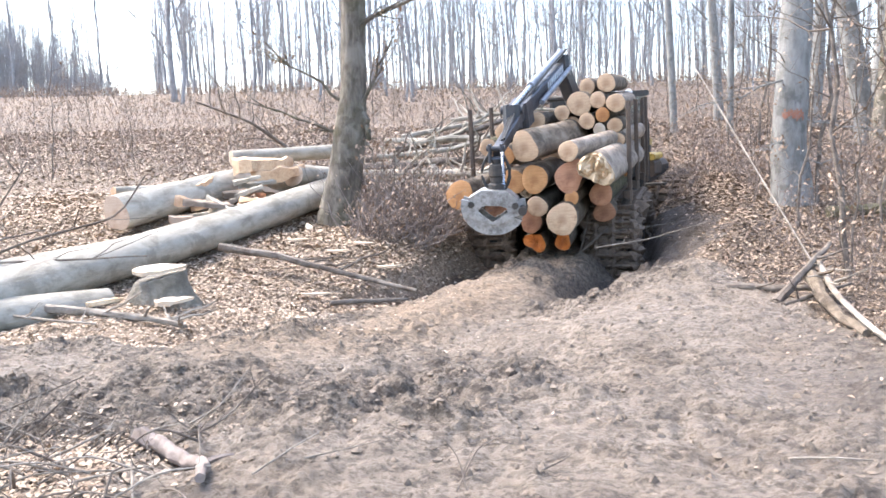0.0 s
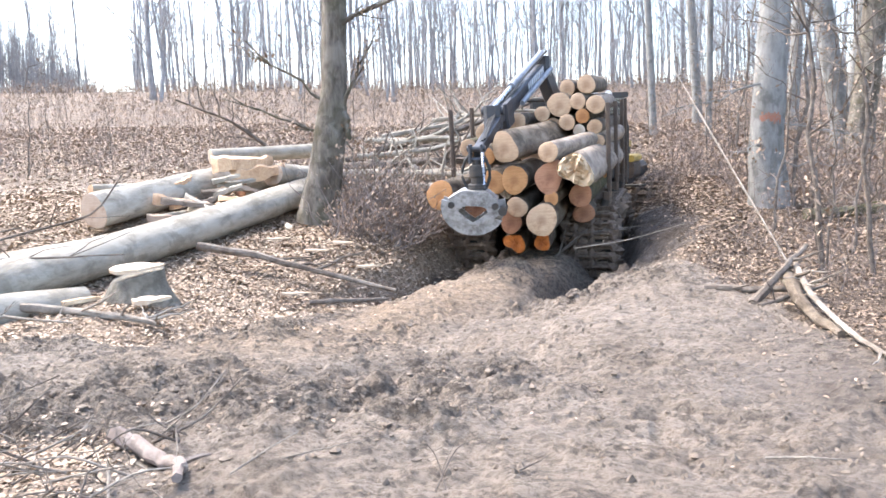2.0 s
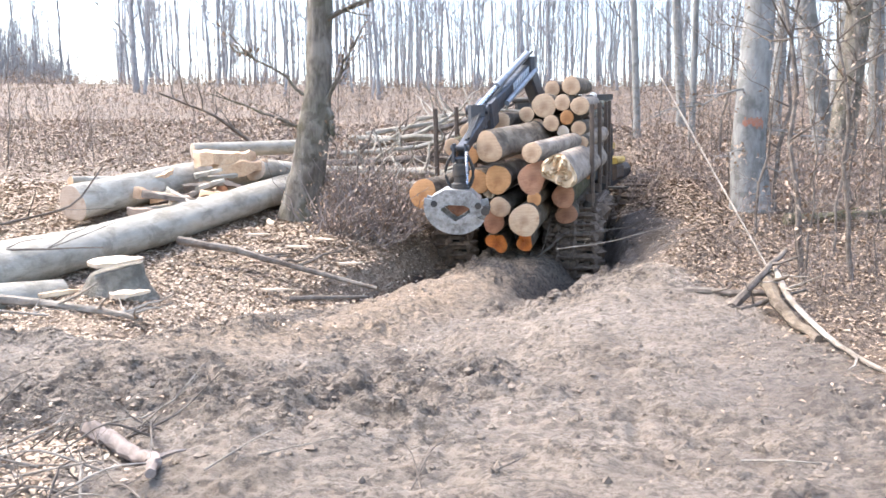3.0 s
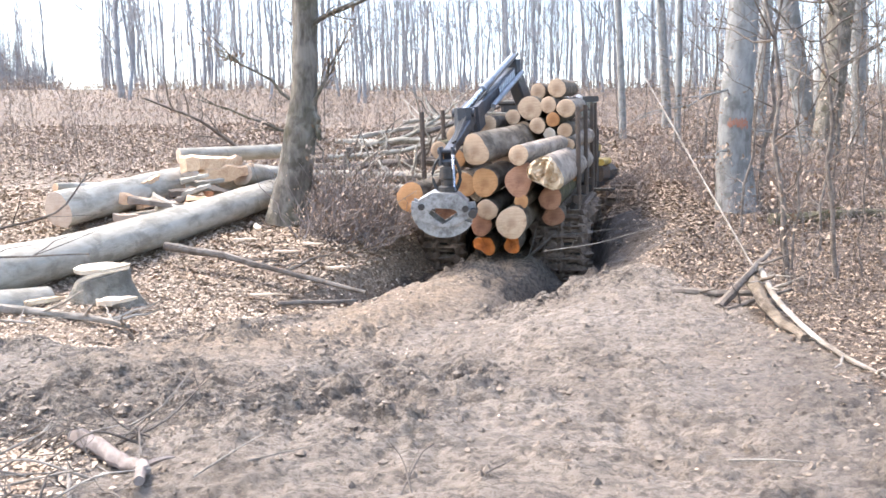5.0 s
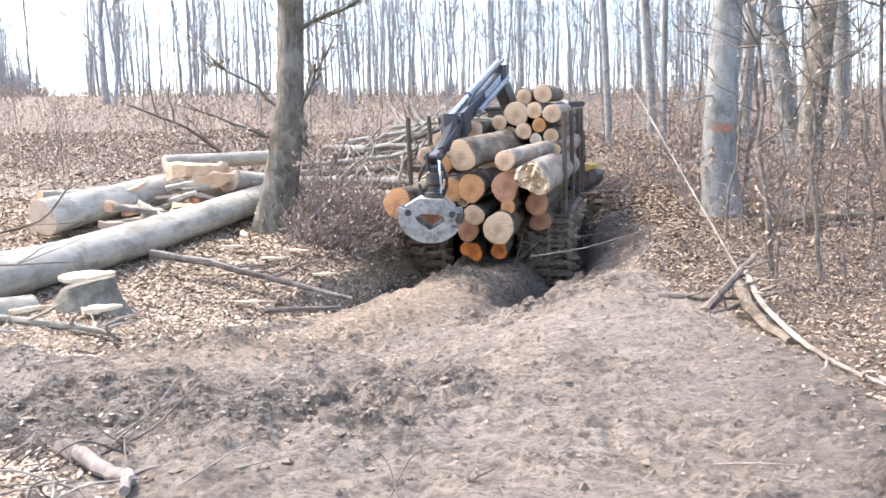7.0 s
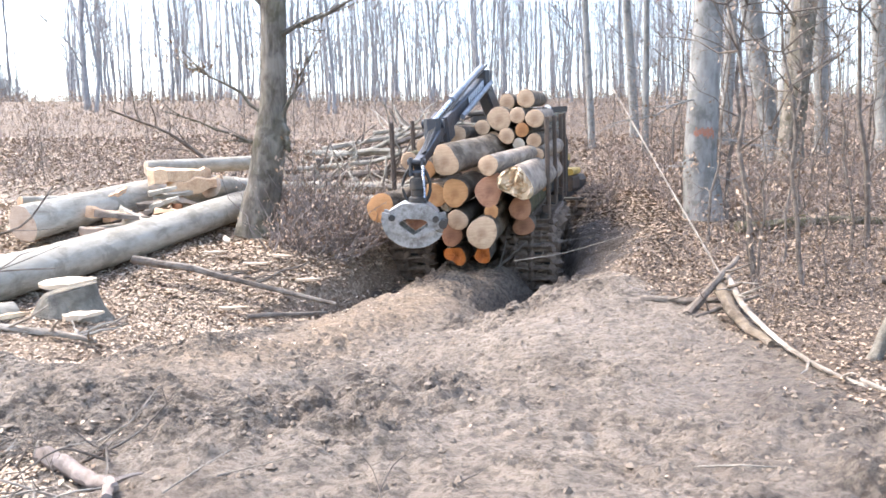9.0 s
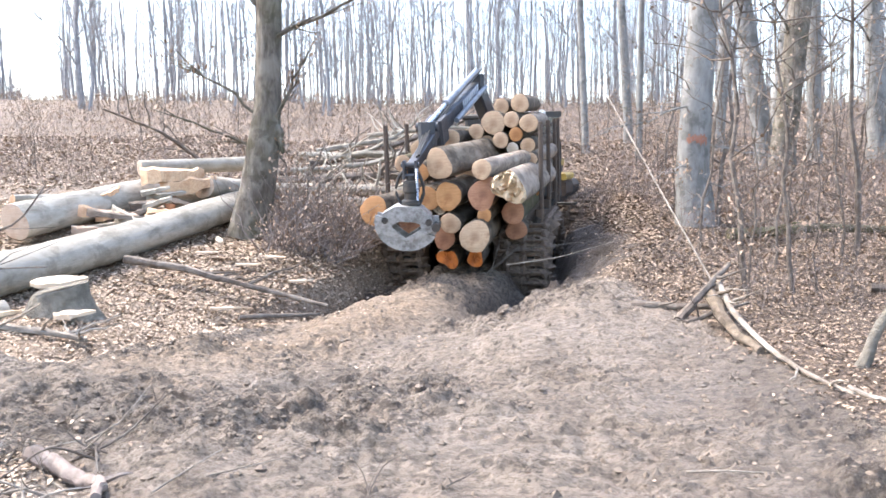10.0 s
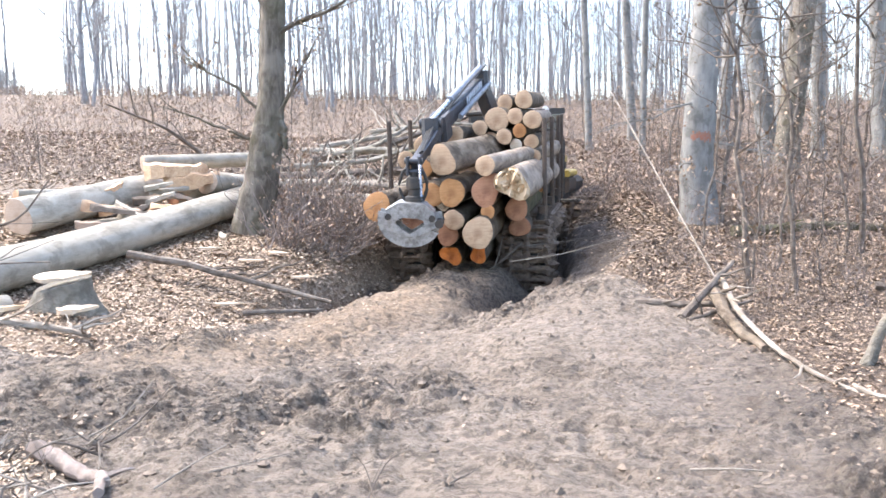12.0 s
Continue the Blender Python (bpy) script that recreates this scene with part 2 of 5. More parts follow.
def ground_height(x, y):
    """The slope of the ground with the sunken, rutted track."""
    x, y = np.asarray(x, float), np.asarray(y, float)
    z = 0.02 * y + 0.12 * soft_step(y - 8.5, 1.0) - 0.085 * soft_step(y - 68, 8) - 0.054 * soft_step(y - 170, 30)
    z = z + 0.012 * soft_step(-x - 8, 3) * smooth(5, 40, y) - 0.012 * soft_step(-x - 120, 20) * smooth(5, 40, y)
    z = z + 0.24 * smooth(-1.8, -4.2, x) * smooth(11.5, 14.0, y)
    d = road_side(x, y)
    deep = (0.06 + 0.94 * smooth(6.5, 12.2, y)) * (1 - 0.9 * smooth(19, 25, y)) * (1 - smooth(30, 45, y)) * smooth(3.0, 6.5, y)
    z = z - deep * 0.55 * np.where(d < 0, np.exp(-(d / 1.75) ** 2), np.exp(-(d / 2.3) ** 4))
    z = z + 0.12 * np.exp(-((d - 0.10) / 0.46) ** 2) * smooth(5.4, 7.8, y) * smooth(13.6, 11.6, y)
    for rut in (-0.93, 1.12):
        z = z - (0.04 + 0.42 * deep * (smooth(9.5, 12.3, y) if rut < 0 else smooth(9.0, 12.3, y))) * smooth(5.5, 8, y) * (1 - smooth(21, 27, y)) * np.exp(-((d - rut) / (0.37 if rut < 0 else 0.42)) ** 4)
    z = z + deep * 0.20 * np.exp(-((d - 2.6) / 0.45) ** 2) + 0.06 * deep * np.exp(-((d + 2.2) / 0.5) ** 2)
    # the bank of the old wheel track in the foreground
    z = z + 0.05 * np.sin(0.9 * x + 0.6 * y) * smooth(14, 9, y) - 0.10 * np.exp(-((x + 2.6) / 0.5) ** 2 - ((y - 5.9) / 0.35) ** 2)
    return z


def mud_share(x, y):
    """1 where the ground is churned mud, 0 where it is leaf litter."""
    d = road_side(x, y)
    wob = 0.25 * np.sin(1.7 * x + 0.8 * y) + 0.16 * np.sin(3.9 * y - 2.3 * x) + 0.1 * np.sin(7.1 * x + 5.3 * y)
    track = smooth(2.75, 2.25, np.where(d < 0, -d + 1.55, d + 0.30 * smooth(11.5, 13.0, y) + 1.0 * smooth(15.0, 17.0, y)) + wob * 0.6) * (1 - smooth(19.5, 23, y))
    edge = 7.6 + 0.35 * smooth(-2.2, -0.6, x) + 0.6 * smooth(-0.6, 1.5, x)
    front = smooth(edge + 0.4, edge - 0.3, y + wob * 0.7) * smooth(3.5, 2.95, x + wob * 0.35)
    right = smooth(3.5, 2.9, x + wob * 0.4) * smooth(0.3, 0.9, d) * smooth(12.5, 11.5, y)
    brush = 1 - 0.8 * smooth(-1.5, -2.0, x) * smooth(5.3, 4.8, y)
    return np.maximum(track, np.maximum(front, right)) * brush


def dark_soil_share(x, y):
    """1 where the tracks have freshly churned up dark, moist soil; the right foreground is darkened too."""
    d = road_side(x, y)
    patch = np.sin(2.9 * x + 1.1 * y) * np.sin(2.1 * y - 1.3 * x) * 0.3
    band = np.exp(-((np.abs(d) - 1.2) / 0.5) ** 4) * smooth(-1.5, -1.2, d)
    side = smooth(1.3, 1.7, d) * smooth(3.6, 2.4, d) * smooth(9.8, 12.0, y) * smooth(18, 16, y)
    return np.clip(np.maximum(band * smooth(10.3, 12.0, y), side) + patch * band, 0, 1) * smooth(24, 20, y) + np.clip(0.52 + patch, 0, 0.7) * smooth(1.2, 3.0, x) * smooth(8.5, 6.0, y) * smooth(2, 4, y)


def subsoil_share(x, y):
    """1 on the tan ridge of subsoil between the ruts."""
    d = road_side(x, y)
    return np.exp(-((d - 0.1) / 0.72) ** 4) * smooth(5.8, 7.8, y) * smooth(16, 14, y)

# ---- shapes ----


def lattice(ix, iy, seed):
    v = np.sin(ix * 127.1 + iy * 311.7 + seed * 74.7) * 43758.5453
    return v - np.floor(v)


def value_noise(x, y, seed=0):
    ix, iy = np.floor(x), np.floor(y)
    fx, fy = x - ix, y - iy
    fx, fy = fx * fx * (3 - 2 * fx), fy * fy * (3 - 2 * fy)
    a, b = lattice(ix, iy, seed), lattice(ix + 1, iy, seed)
    c, d = lattice(ix, iy + 1, seed), lattice(ix + 1, iy + 1, seed)
    return (a * (1 - fx) + b * fx) * (1 - fy) + (c * (1 - fx) + d * fx) * fy - 0.5


def churned_share(x, y):
    """1 where the mud lies in rough, broken clods, 0 where it has been smeared flat."""
    x, y = np.asarray(x, float), np.asarray(y, float)
    d = road_side(x, y)
    n = 0.5 + 0.62 * value_noise(x * 0.62, y * 1.05, 9) + 0.34 * value_noise(x * 1.9, y * 3.1, 31) + 0.20 * value_noise(x * 4.6, y * 7.0, 32)
    n = n + 0.16 * np.exp(-((y - 7.9 - 0.1 * x) / 0.7) ** 2) * smooth(0.6, -0.6, x)
    n = n + 0.22 * np.exp(-((x + 2.7) / 0.7) ** 2 - ((y - 6.0) / 0.5) ** 2) + 0.2 * smooth(-1.1, -1.7, x) * smooth(5.6, 4.9, y)
    n = n + 0.15 * np.exp(-((d + 0.85) / 0.3) ** 2) * smooth(6.5, 7.5, y) + 0.16 * np.exp(-((d - 1.7) / 0.5) ** 2) * smooth(8.5, 10.0, y)
    n = n + 0.12 * smooth(11, 13, y) - 0.12 * np.exp(-((x - 1.5) / 0.9) ** 2 - ((y - 6.3) / 1.2) ** 2)
    return smooth(0.44, 0.78, n)


def relief(x, y):
    """Clods, ridges and lumps of the mud; softer lumps under the leaves."""
    x, y = np.asarray(x, float), np.asarray(y, float)
    mud, d = mud_share(x, y), np.abs(road_side(x, y))
    wx, wy = x + 0.25 * value_noise(x * 2, y * 2, 3), y + 0.25 * value_noise(x * 2, y * 2, 4)
    rough = churned_share(x, y)
    lump = 0.11 * value_noise(wx * 1.3, wy * 1.6, 1) + (0.05 + 0.12 * rough) * np.abs(value_noise(wx * 3.1, wy * 4.6, 2)) + 0.03 * rough
    patch = np.clip(value_noise(wx * 2.3, wy * 2.9, 12) + 0.75, 0.25, 1.2)
    clod = (0.06 + 0.09 * rough) * value_noise(wx * 7, wy * 7.5, 5) * patch
    crumb = (0.075 + 0.06 * rough) * (0.3 - np.abs(value_noise(wx * 14, wy * 15, 6))) * patch + 0.03 * value_noise(wx * 29, wy * 30, 13) * patch
    clod = clod + crumb * smooth(16, 11, y)
    leafy = 0.10 * value_noise(x * 0.9, y * 0.9, 7) + 0.03 * value_noise(x * 5, y * 5, 8)
    far = 1 + 0.6 * smooth(20, 60, y)
    return (mud * (lump + clod) + (1 - mud) * leafy) * far


def ground_z(x, y):
    return float(ground_height(x, y) + relief(x, y))


@functools.lru_cache(maxsize=None)
def tube_faces(n, sides):
    """The quads of a tube of n rings, and the cosines and sines round a ring."""
    i, k = np.meshgrid(np.arange(n - 1) * sides, np.arange(sides), indexing="ij")
    m = (k + 1) % sides
    a = np.arange(sides) * 2 * math.pi / sides
    return np.stack([i + k, i + m, i + sides + m, i + sides + k], -1).reshape(-1, 4), np.cos(a)[None, :, None], np.sin(a)[None, :, None]


class Soup:
    """Vertices and faces gathered for one mesh."""

    def __init__(self):
        self.v, self.f, self.quads, self.count = [], [], [], 0

    def add(self, verts, faces):
        self.v.append(np.asarray(verts, float).reshape(-1, 3))
        self.f.extend([tuple(i + self.count for i in f) for f in faces])
        self.count += len(self.v[-1])

    def tube(self, points, radii, sides=6, caps=True, wobble=0.0, rng=None):
        """A round, tapering limb along the points."""
        p = np.asarray(points, float)
        n = len(p)
        t = np.empty_like(p)
        t[1:-1], t[0], t[-1] = p[2:] - p[:-2], p[1] - p[0], p[-1] - p[-2]
        t /= np.sqrt((t * t).sum(1))[:, None] + 1e-9
        u = np.zeros_like(t)
        if abs(t[0, 2]) < 0.9:
            u[:, 0], u[:, 1] = t[:, 1], -t[:, 0]
        else:
            u[:, 1], u[:, 2] = t[:, 2], -t[:, 1]
        u /= np.sqrt((u * u).sum(1))[:, None] + 1e-9
        w = np.stack([t[:, 1] * u[:, 2] - t[:, 2] * u[:, 1], t[:, 2] * u[:, 0] - t[:, 0] * u[:, 2], t[:, 0] * u[:, 1] - t[:, 1] * u[:, 0]], 1)
        quads, c, d = tube_faces(n, sides)
        rr = np.empty((n, sides))
        rr[:] = np.reshape(radii, (-1, 1))
        if wobble:
            rr = rr * (1 + wobble * (rng.random(rr.shape) - 0.5))
        v = p[:, None] + (c * u[:, None] + d * w[:, None]) * rr[..., None]
        self.quads.append(quads + self.count)
        self.add(v, [tuple(range(sides - 1, -1, -1)), tuple(range((n - 1) * sides, n * sides))] if caps else [])

    def box(self, centre, size, turn=None, chamfer=0.12):
        """A box with chamfered long edges along its longest axis."""
        s = np.asarray(size, float) / 2
        long = int(np.argmax(s))
        a, b = [k for k in range(3) if k != long]
        c = chamfer * min(s[a], s[b]) * 2
        outline = [(s[a] - c, -s[b]), (s[a], -s[b] + c), (s[a], s[b] - c), (s[a] - c, s[b]), (c - s[a], s[b]), (-s[a], s[b] - c), (-s[a], c - s[b]), (c - s[a], -s[b])]
        v = []
        for end in (-1, 1):
            for q in outline:
                w = [0, 0, 0]
                w[a], w[b], w[long] = q[0], q[1], end * s[long]
                v.append(w)
        v = np.array(v)
        if turn is not None:
            v = v @ np.array(turn.to_3x3()).T
        faces = [(k, (k + 1) % 8, 8 + (k + 1) % 8, 8 + k) for k in range(8)] + [tuple(range(7, -1, -1)), tuple(range(8, 16))]
        self.add(v + np.asarray(centre, float), faces)

    def beam(self, p, q, width, height, chamfer=0.12):
        """A box beam from p to q, its height upright."""
        p, q = Vector(p), Vector(q)
        turn = (q - p).to_track_quat("Y", "Z").to_matrix().to_4x4()
        self.box((p + q) / 2, (width, (q - p).length, height), turn, chamfer)

    def plate(self, outline, thick, m, hole=None):
        """A flat plate with an outline in its x-z plane, thick along y; hole: an outline with as many corners."""
        k = len(outline)
        rings = [outline] if hole is None else [outline, hole]
        v = [(x, y, z) for ring in rings for y in (-thick / 2, thick / 2) for x, z in ring]
        faces = [(i, (i + 1) % k, k + (i + 1) % k, k + i) for i in range(k)]
        if hole is None:
            faces += [tuple(range(k - 1, -1, -1)), tuple(range(k, 2 * k))]
        else:
            for i in range(k):
                j = (i + 1) % k
                faces += [(2 * k + i, 3 * k + i, 3 * k + j, 2 * k + j), (i, 2 * k + i, 2 * k + j, j), (k + i, k + j, 3 * k + j, 3 * k + i)]
        self.add([tuple(m @ Vector(p)) for p in v], faces)

    def mesh(self, name, material, smoothed=True):
        me = bpy.data.meshes.new(name)
        me.from_pydata(np.concatenate(self.v).tolist(), [], (np.concatenate(self.quads).tolist() if self.quads else []) + self.f)
        me.materials.append(material)
        if smoothed:
            me.polygons.foreach_set("use_smooth", [True] * len(me.polygons))
            me.set_sharp_from_angle(angle=radians(40))
        me.update()
        return me


def part(name, soup, material, parent=None, label=""):
    """Links gathered geometry as one mesh object, under a thing or a part."""
    me = soup if isinstance(soup, bpy.types.Mesh) else soup.mesh(name, material)
    ob = new(name, me)
    if parent is not None:
        ob.parent = parent
    return tagged(ob, label)


def thing(name, m, label, category, group=""):
    ob = new(name)
    ob.empty_display_size = 0.2
    ob.matrix_world = m
    return tagged(ob, label, category, group)


def leaves(count, centres, size, rng, lie=0.5):
    """Small bent leaves, four corners each, at the centres given; lie: how flat they lie."""
    c = np.asarray(centres)
    yaw, tilt, tip = rng.random(count) * 2 * math.pi, (rng.random(count) - 0.5) * 2 * lie, (rng.random(count) - 0.5) * 2 * lie
    s = size * (0.6 + 0.8 * rng.random(count))
    a = np.stack([np.cos(yaw), np.sin(yaw), tilt], 1) * s[:, None]
    b = np.stack([-np.sin(yaw), np.cos(yaw), tip], 1) * (s * 0.62)[:, None]
    fold = np.zeros((count, 3))
    fold[:, 2] = s * 0.25
    v = np.stack([c - a, c - b * 0.9 + fold, c + a, c + b * 0.9 + fold], 1).reshape(-1, 3)
    f = [(4 * i, 4 * i + 1, 4 * i + 2, 4 * i + 3) for i in range(count)]
    return v, f


# ---- ground ----


def spread(a, b, step, out, grow=1.09):
    """Grid lines: even from a to b, then wider and wider out to the distance given."""
    line = list(np.arange(a, b, step))
    lo, hi, s = line[0], line[-1], step
    before, after = [], []
    while hi < out:
        s = min(s * grow, 60)
        lo, hi = lo - s, hi + s
        before.append(lo), after.append(hi)
    return np.array(before[::-1] + line + after)


def build_ground():
    xs = spread(-4.6, 5.0, 0.030, 1500)
    near = np.concatenate([np.arange(3.6, 7.5, 0.019), np.arange(7.5, 10.5, 0.032)])
    ys = np.concatenate([spread(0, 3.6, 0.3, 1500)[:-1], near, np.arange(10.5, 16.5, 0.06)])
    ys = np.concatenate([ys[ys < 3.6], near, np.arange(10.5, 16.5, 0.06), spread(16.5, 24, 0.14, 1800, 1.07)])
    ys = np.unique(np.round(ys, 4))
    ys = np.concatenate([np.arange(-1500, -20, 60), np.arange(-20, -8, 1.5), np.arange(-8, 0, 0.25), np.arange(0, 3.55, 0.07), ys[ys > 3.57]])
    gx, gy = np.meshgrid(xs, ys)
    gz = ground_height(gx, gy) + relief(gx, gy)
    nx, ny = len(xs), len(ys)
    me = bpy.data.meshes.new("ground")
    i = np.arange(ny - 1)[:, None] * nx + np.arange(nx - 1)[None]
    quads = np.stack([i, i + 1, i + nx + 1, i + nx], -1).reshape(-1, 4)
    me.vertices.add(nx * ny), me.loops.add(quads.size), me.polygons.add(len(quads))
    me.vertices.foreach_set("co", np.stack([gx, gy, gz], -1).ravel())
    me.loops.foreach_set("vertex_index", quads.ravel())
    me.polygons.foreach_set("loop_start", np.arange(len(quads)) * 4)
    me.polygons.foreach_set("use_smooth", np.ones(len(quads), bool))
    me.update(calc_edges=True)
    me.attributes.new("mud", "FLOAT", "POINT").data.foreach_set("value", mud_share(gx, gy).ravel())
    me.attributes.new("churned", "FLOAT", "POINT").data.foreach_set("value", churned_share(gx, gy).ravel())
    me.attributes.new("shaded_leaves", "FLOAT", "POINT").data.foreach_set("value", np.maximum(smooth(2.2, 3.6, gx), 0.55 * smooth(14.5, 19, gy)).ravel())
    me.attributes.new("wet", "FLOAT", "POINT").data.foreach_set("value", dark_soil_share(gx, gy).ravel())
    me.attributes.new("subsoil", "FLOAT", "POINT").data.foreach_set("value", subsoil_share(gx, gy).ravel())
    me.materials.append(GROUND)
    tagged(new("ground", me), "churned grey-brown mud track between slopes of dry leaf litter", "ground", kind="structure")


build_ground()


def scatter_litter():
    rng = np.random.default_rng(11)
    keep = []
    for count, x0, x1, y0, y1 in ((70000, -7.5, 1.0, 7.4, 16), (66000, 2.6, 10.5, 4.6, 17), (9000, -3.2, -1.2, 3.7, 5.6), (60000, -16, 16, 15, 30), (70, -4, 4, 4, 9)):
        x, y = x0 + (x1 - x0) * rng.random(count), y0 + (y1 - y0) * rng.random(count)
        chance = 1 - mud_share(x, y) * (0.97 if count != 70 else 0.0)
        ok = rng.random(count) < chance
        keep.append(np.stack([x[ok], y[ok]], 1))
    xy = np.concatenate(keep)
    # leaves to the right and far up the slope take the shade-darkened colour
    shaded = np.maximum(smooth(1.8, 3.4, xy[:, 0]), 0.6 * smooth(14.5, 18, xy[:, 1])) > rng.random(len(xy))
    for where, material, label in ((~shaded, LITTER, "fallen dry beech leaves and chips covering the cleared ground"), (shaded, SHADED_LITTER, "brown fallen leaves covering the floor, darkened for the shade of the trees")):
        at = xy[where]
        z = ground_height(at[:, 0], at[:, 1]) + relief(at[:, 0], at[:, 1]) + 0.012
        far = np.clip(at[:, 1] / 12, 0.7, 2.0)
        v, f = leaves(len(at), np.column_stack([at, z]), 0.0265 * far, rng, 0.45)
        s = Soup()
        s.add(v, f)
        tagged(part("leaf_litter", s, material), label, "leaves", kind="stuff")


scatter_litter()

# ---- trees ----


def bend(p, q, steps, wander, rng):
    """Points from p to q that stray a little."""
    p, q = np.asarray(p, float), np.asarray(q, float)
    k = np.linspace(0, 1, steps)[:, None]
    out = p + (q - p) * k
    out[1:-1] += (rng.random((steps - 2, 3)) - 0.5) * 2 * wander
    return out


def limbs(soup, trunk, radii, rng, count, first, length, sub, sides=4, rise=0.7):
    """Side limbs with twigs, along a trunk's points."""
    total = len(trunk) - 1
    for _ in range(count):
        k = first + (1 - first) * rng.random() ** 0.8
        i = min(int(k * total), total - 1)
        base = trunk[i] + (trunk[i + 1] - trunk[i]) * (k * total - i)
        r = max(radii[i] * (0.22 + 0.2 * rng.random()), 0.012)
        a = rng.random() * 2 * math.pi
        reach = length * (0.35 + 0.8 * rng.random()) * (1.15 - 0.6 * k)
        way = np.array([math.cos(a), math.sin(a), rise * (0.4 + rng.random())])
        tip = base + way * reach
        tip[2] += 0.25 * reach
        pts = bend(base, tip, 5, reach * 0.06, rng)
        soup.tube(pts, np.linspace(r, r * 0.25, 5), sides, caps=False)
        for _ in range(sub):
            j = 1 + int(rng.random() * 3)
            t = (rng.random(3) - 0.5) * 2 + way * 0.9
            end = pts[j] + t * reach * (0.22 + 0.2 * rng.random())
            soup.tube(bend(pts[j], end, 3, reach * 0.03, rng), np.array([r * 0.4, r * 0.28, r * 0.12]), 3, caps=False)


def forest_tree(seed, height, radius, fork=False):
    """One bare tree of the wood: a trunk and a crown of limbs."""
    rng = np.random.default_rng(seed)
    lean = (rng.random(2) - 0.5) * height * 0.11
    pts = bend((0, 0, -0.4), (lean[0], lean[1], height), 12, height * 0.012, rng)
    radii = radius * np.linspace(1.0, 0.22, 12)
    radii[0] *= 1.5
    root = thing("forest_tree", Matrix(), "bare grey-barked forest tree with thin upright limbs", "tree", "trees of the wood")
    s = Soup()
    s.tube(pts, radii, 8, wobble=0.1, rng=rng)
    if fork:
        base = pts[4]
        top = base + np.array([height * 0.1, -height * 0.05, height * 0.55])
        s.tube(bend(base, top, 7, 0.12, rng), radius * np.linspace(0.62, 0.15, 7), 7, caps=False)
    part("trunk", s, HAZY_BARK, root)
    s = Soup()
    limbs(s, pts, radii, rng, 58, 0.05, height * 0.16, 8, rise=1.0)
    part("crown", s, HAZY_BARK, root)
    return root


def build_forest():
    rng = np.random.default_rng(5)
    kinds = [forest_tree(40 + k, h, r, f) for k, (h, r, f) in enumerate(((21, 0.075, False), (24, 0.105, True), (18, 0.05, False), (22, 0.065, True), (15, 0.04, False), (25, 0.145, True), (19, 0.055, False), (13, 0.035, False)))]
    used, made = set(), 0
    while made < 240:
        az, y = radians(-36 + 76 * rng.random()), 40 + 66 * rng.random() ** 0.8
        x = y * math.tan(az)
        gap = x / y
        if -0.365 < gap < -0.300 and y < 140 or gap < -0.365 and y < 80:
            continue
        if gap < 0.12 and y < 44 or y < 36 and gap < 0.2:
            continue
        k = int(rng.random() * len(kinds))
        m = Matrix.Translation((x, y, float(ground_height(x, y)))) @ pose(0, 0, 0, 0, 0, 360 * rng.random()) @ Matrix.Scale(0.72 + 0.45 * rng.random(), 4)
        if k not in used:
            used.add(k)
            kinds[k].matrix_world = m
        else:
            copy_thing(kinds[k], m).scale = m.to_scale()
        made += 1
    # the farther wood, too dense to count
    s = Soup()
    for _ in range(1000):
        az, y = radians(-40 + 82 * rng.random()), 78 + 100 * rng.random()
        x = y * math.tan(az)
        if -0.352 < x / y < -0.318 or x / y < -0.35 and y < 110:
            continue
        z, h = float(ground_height(x, y)), (14 + 10 * rng.random()) * (0.75 if x / y < -0.35 else 1)
        pts = bend((x, y, z - 0.5), (x + (rng.random() - 0.5) * 2, y, z + h), 6, 0.18, rng)
        radii = np.linspace(1, 0.2, 6) * (0.05 + 0.09 * rng.random())
        s.tube(pts, radii, 4, caps=False)
        limbs(s, pts, radii, rng, 11, 0.12, h * 0.17, 3, 3, 1.1)
    # lower growth on the far hill, thinning out towards the gap in the wood
    for _ in range(620):
        g, y = 0.352 + 0.27 * rng.random(), 95 + 40 * rng.random()
        x, h = -g * y, (1.5 + 78 * (g - 0.347)) * (0.6 + 0.6 * rng.random())
        z = float(ground_height(x, y))
        pts = bend((x, y, z - 0.5), (x + (rng.random() - 0.5), y, z + h), 5, 0.1, rng)
        radii = np.linspace(1, 0.3, 5) * (0.05 + 0.07 * rng.random())
        s.tube(pts, radii, 4, caps=False)
        limbs(s, pts, radii, rng, 12, 0.15, h * 0.25, 4, 3, 1.4)
    tagged(part("far_wood", s, HAZY_BARK), "dense bare wood on the crest of the slope", "woods", kind="stuff")


build_forest()


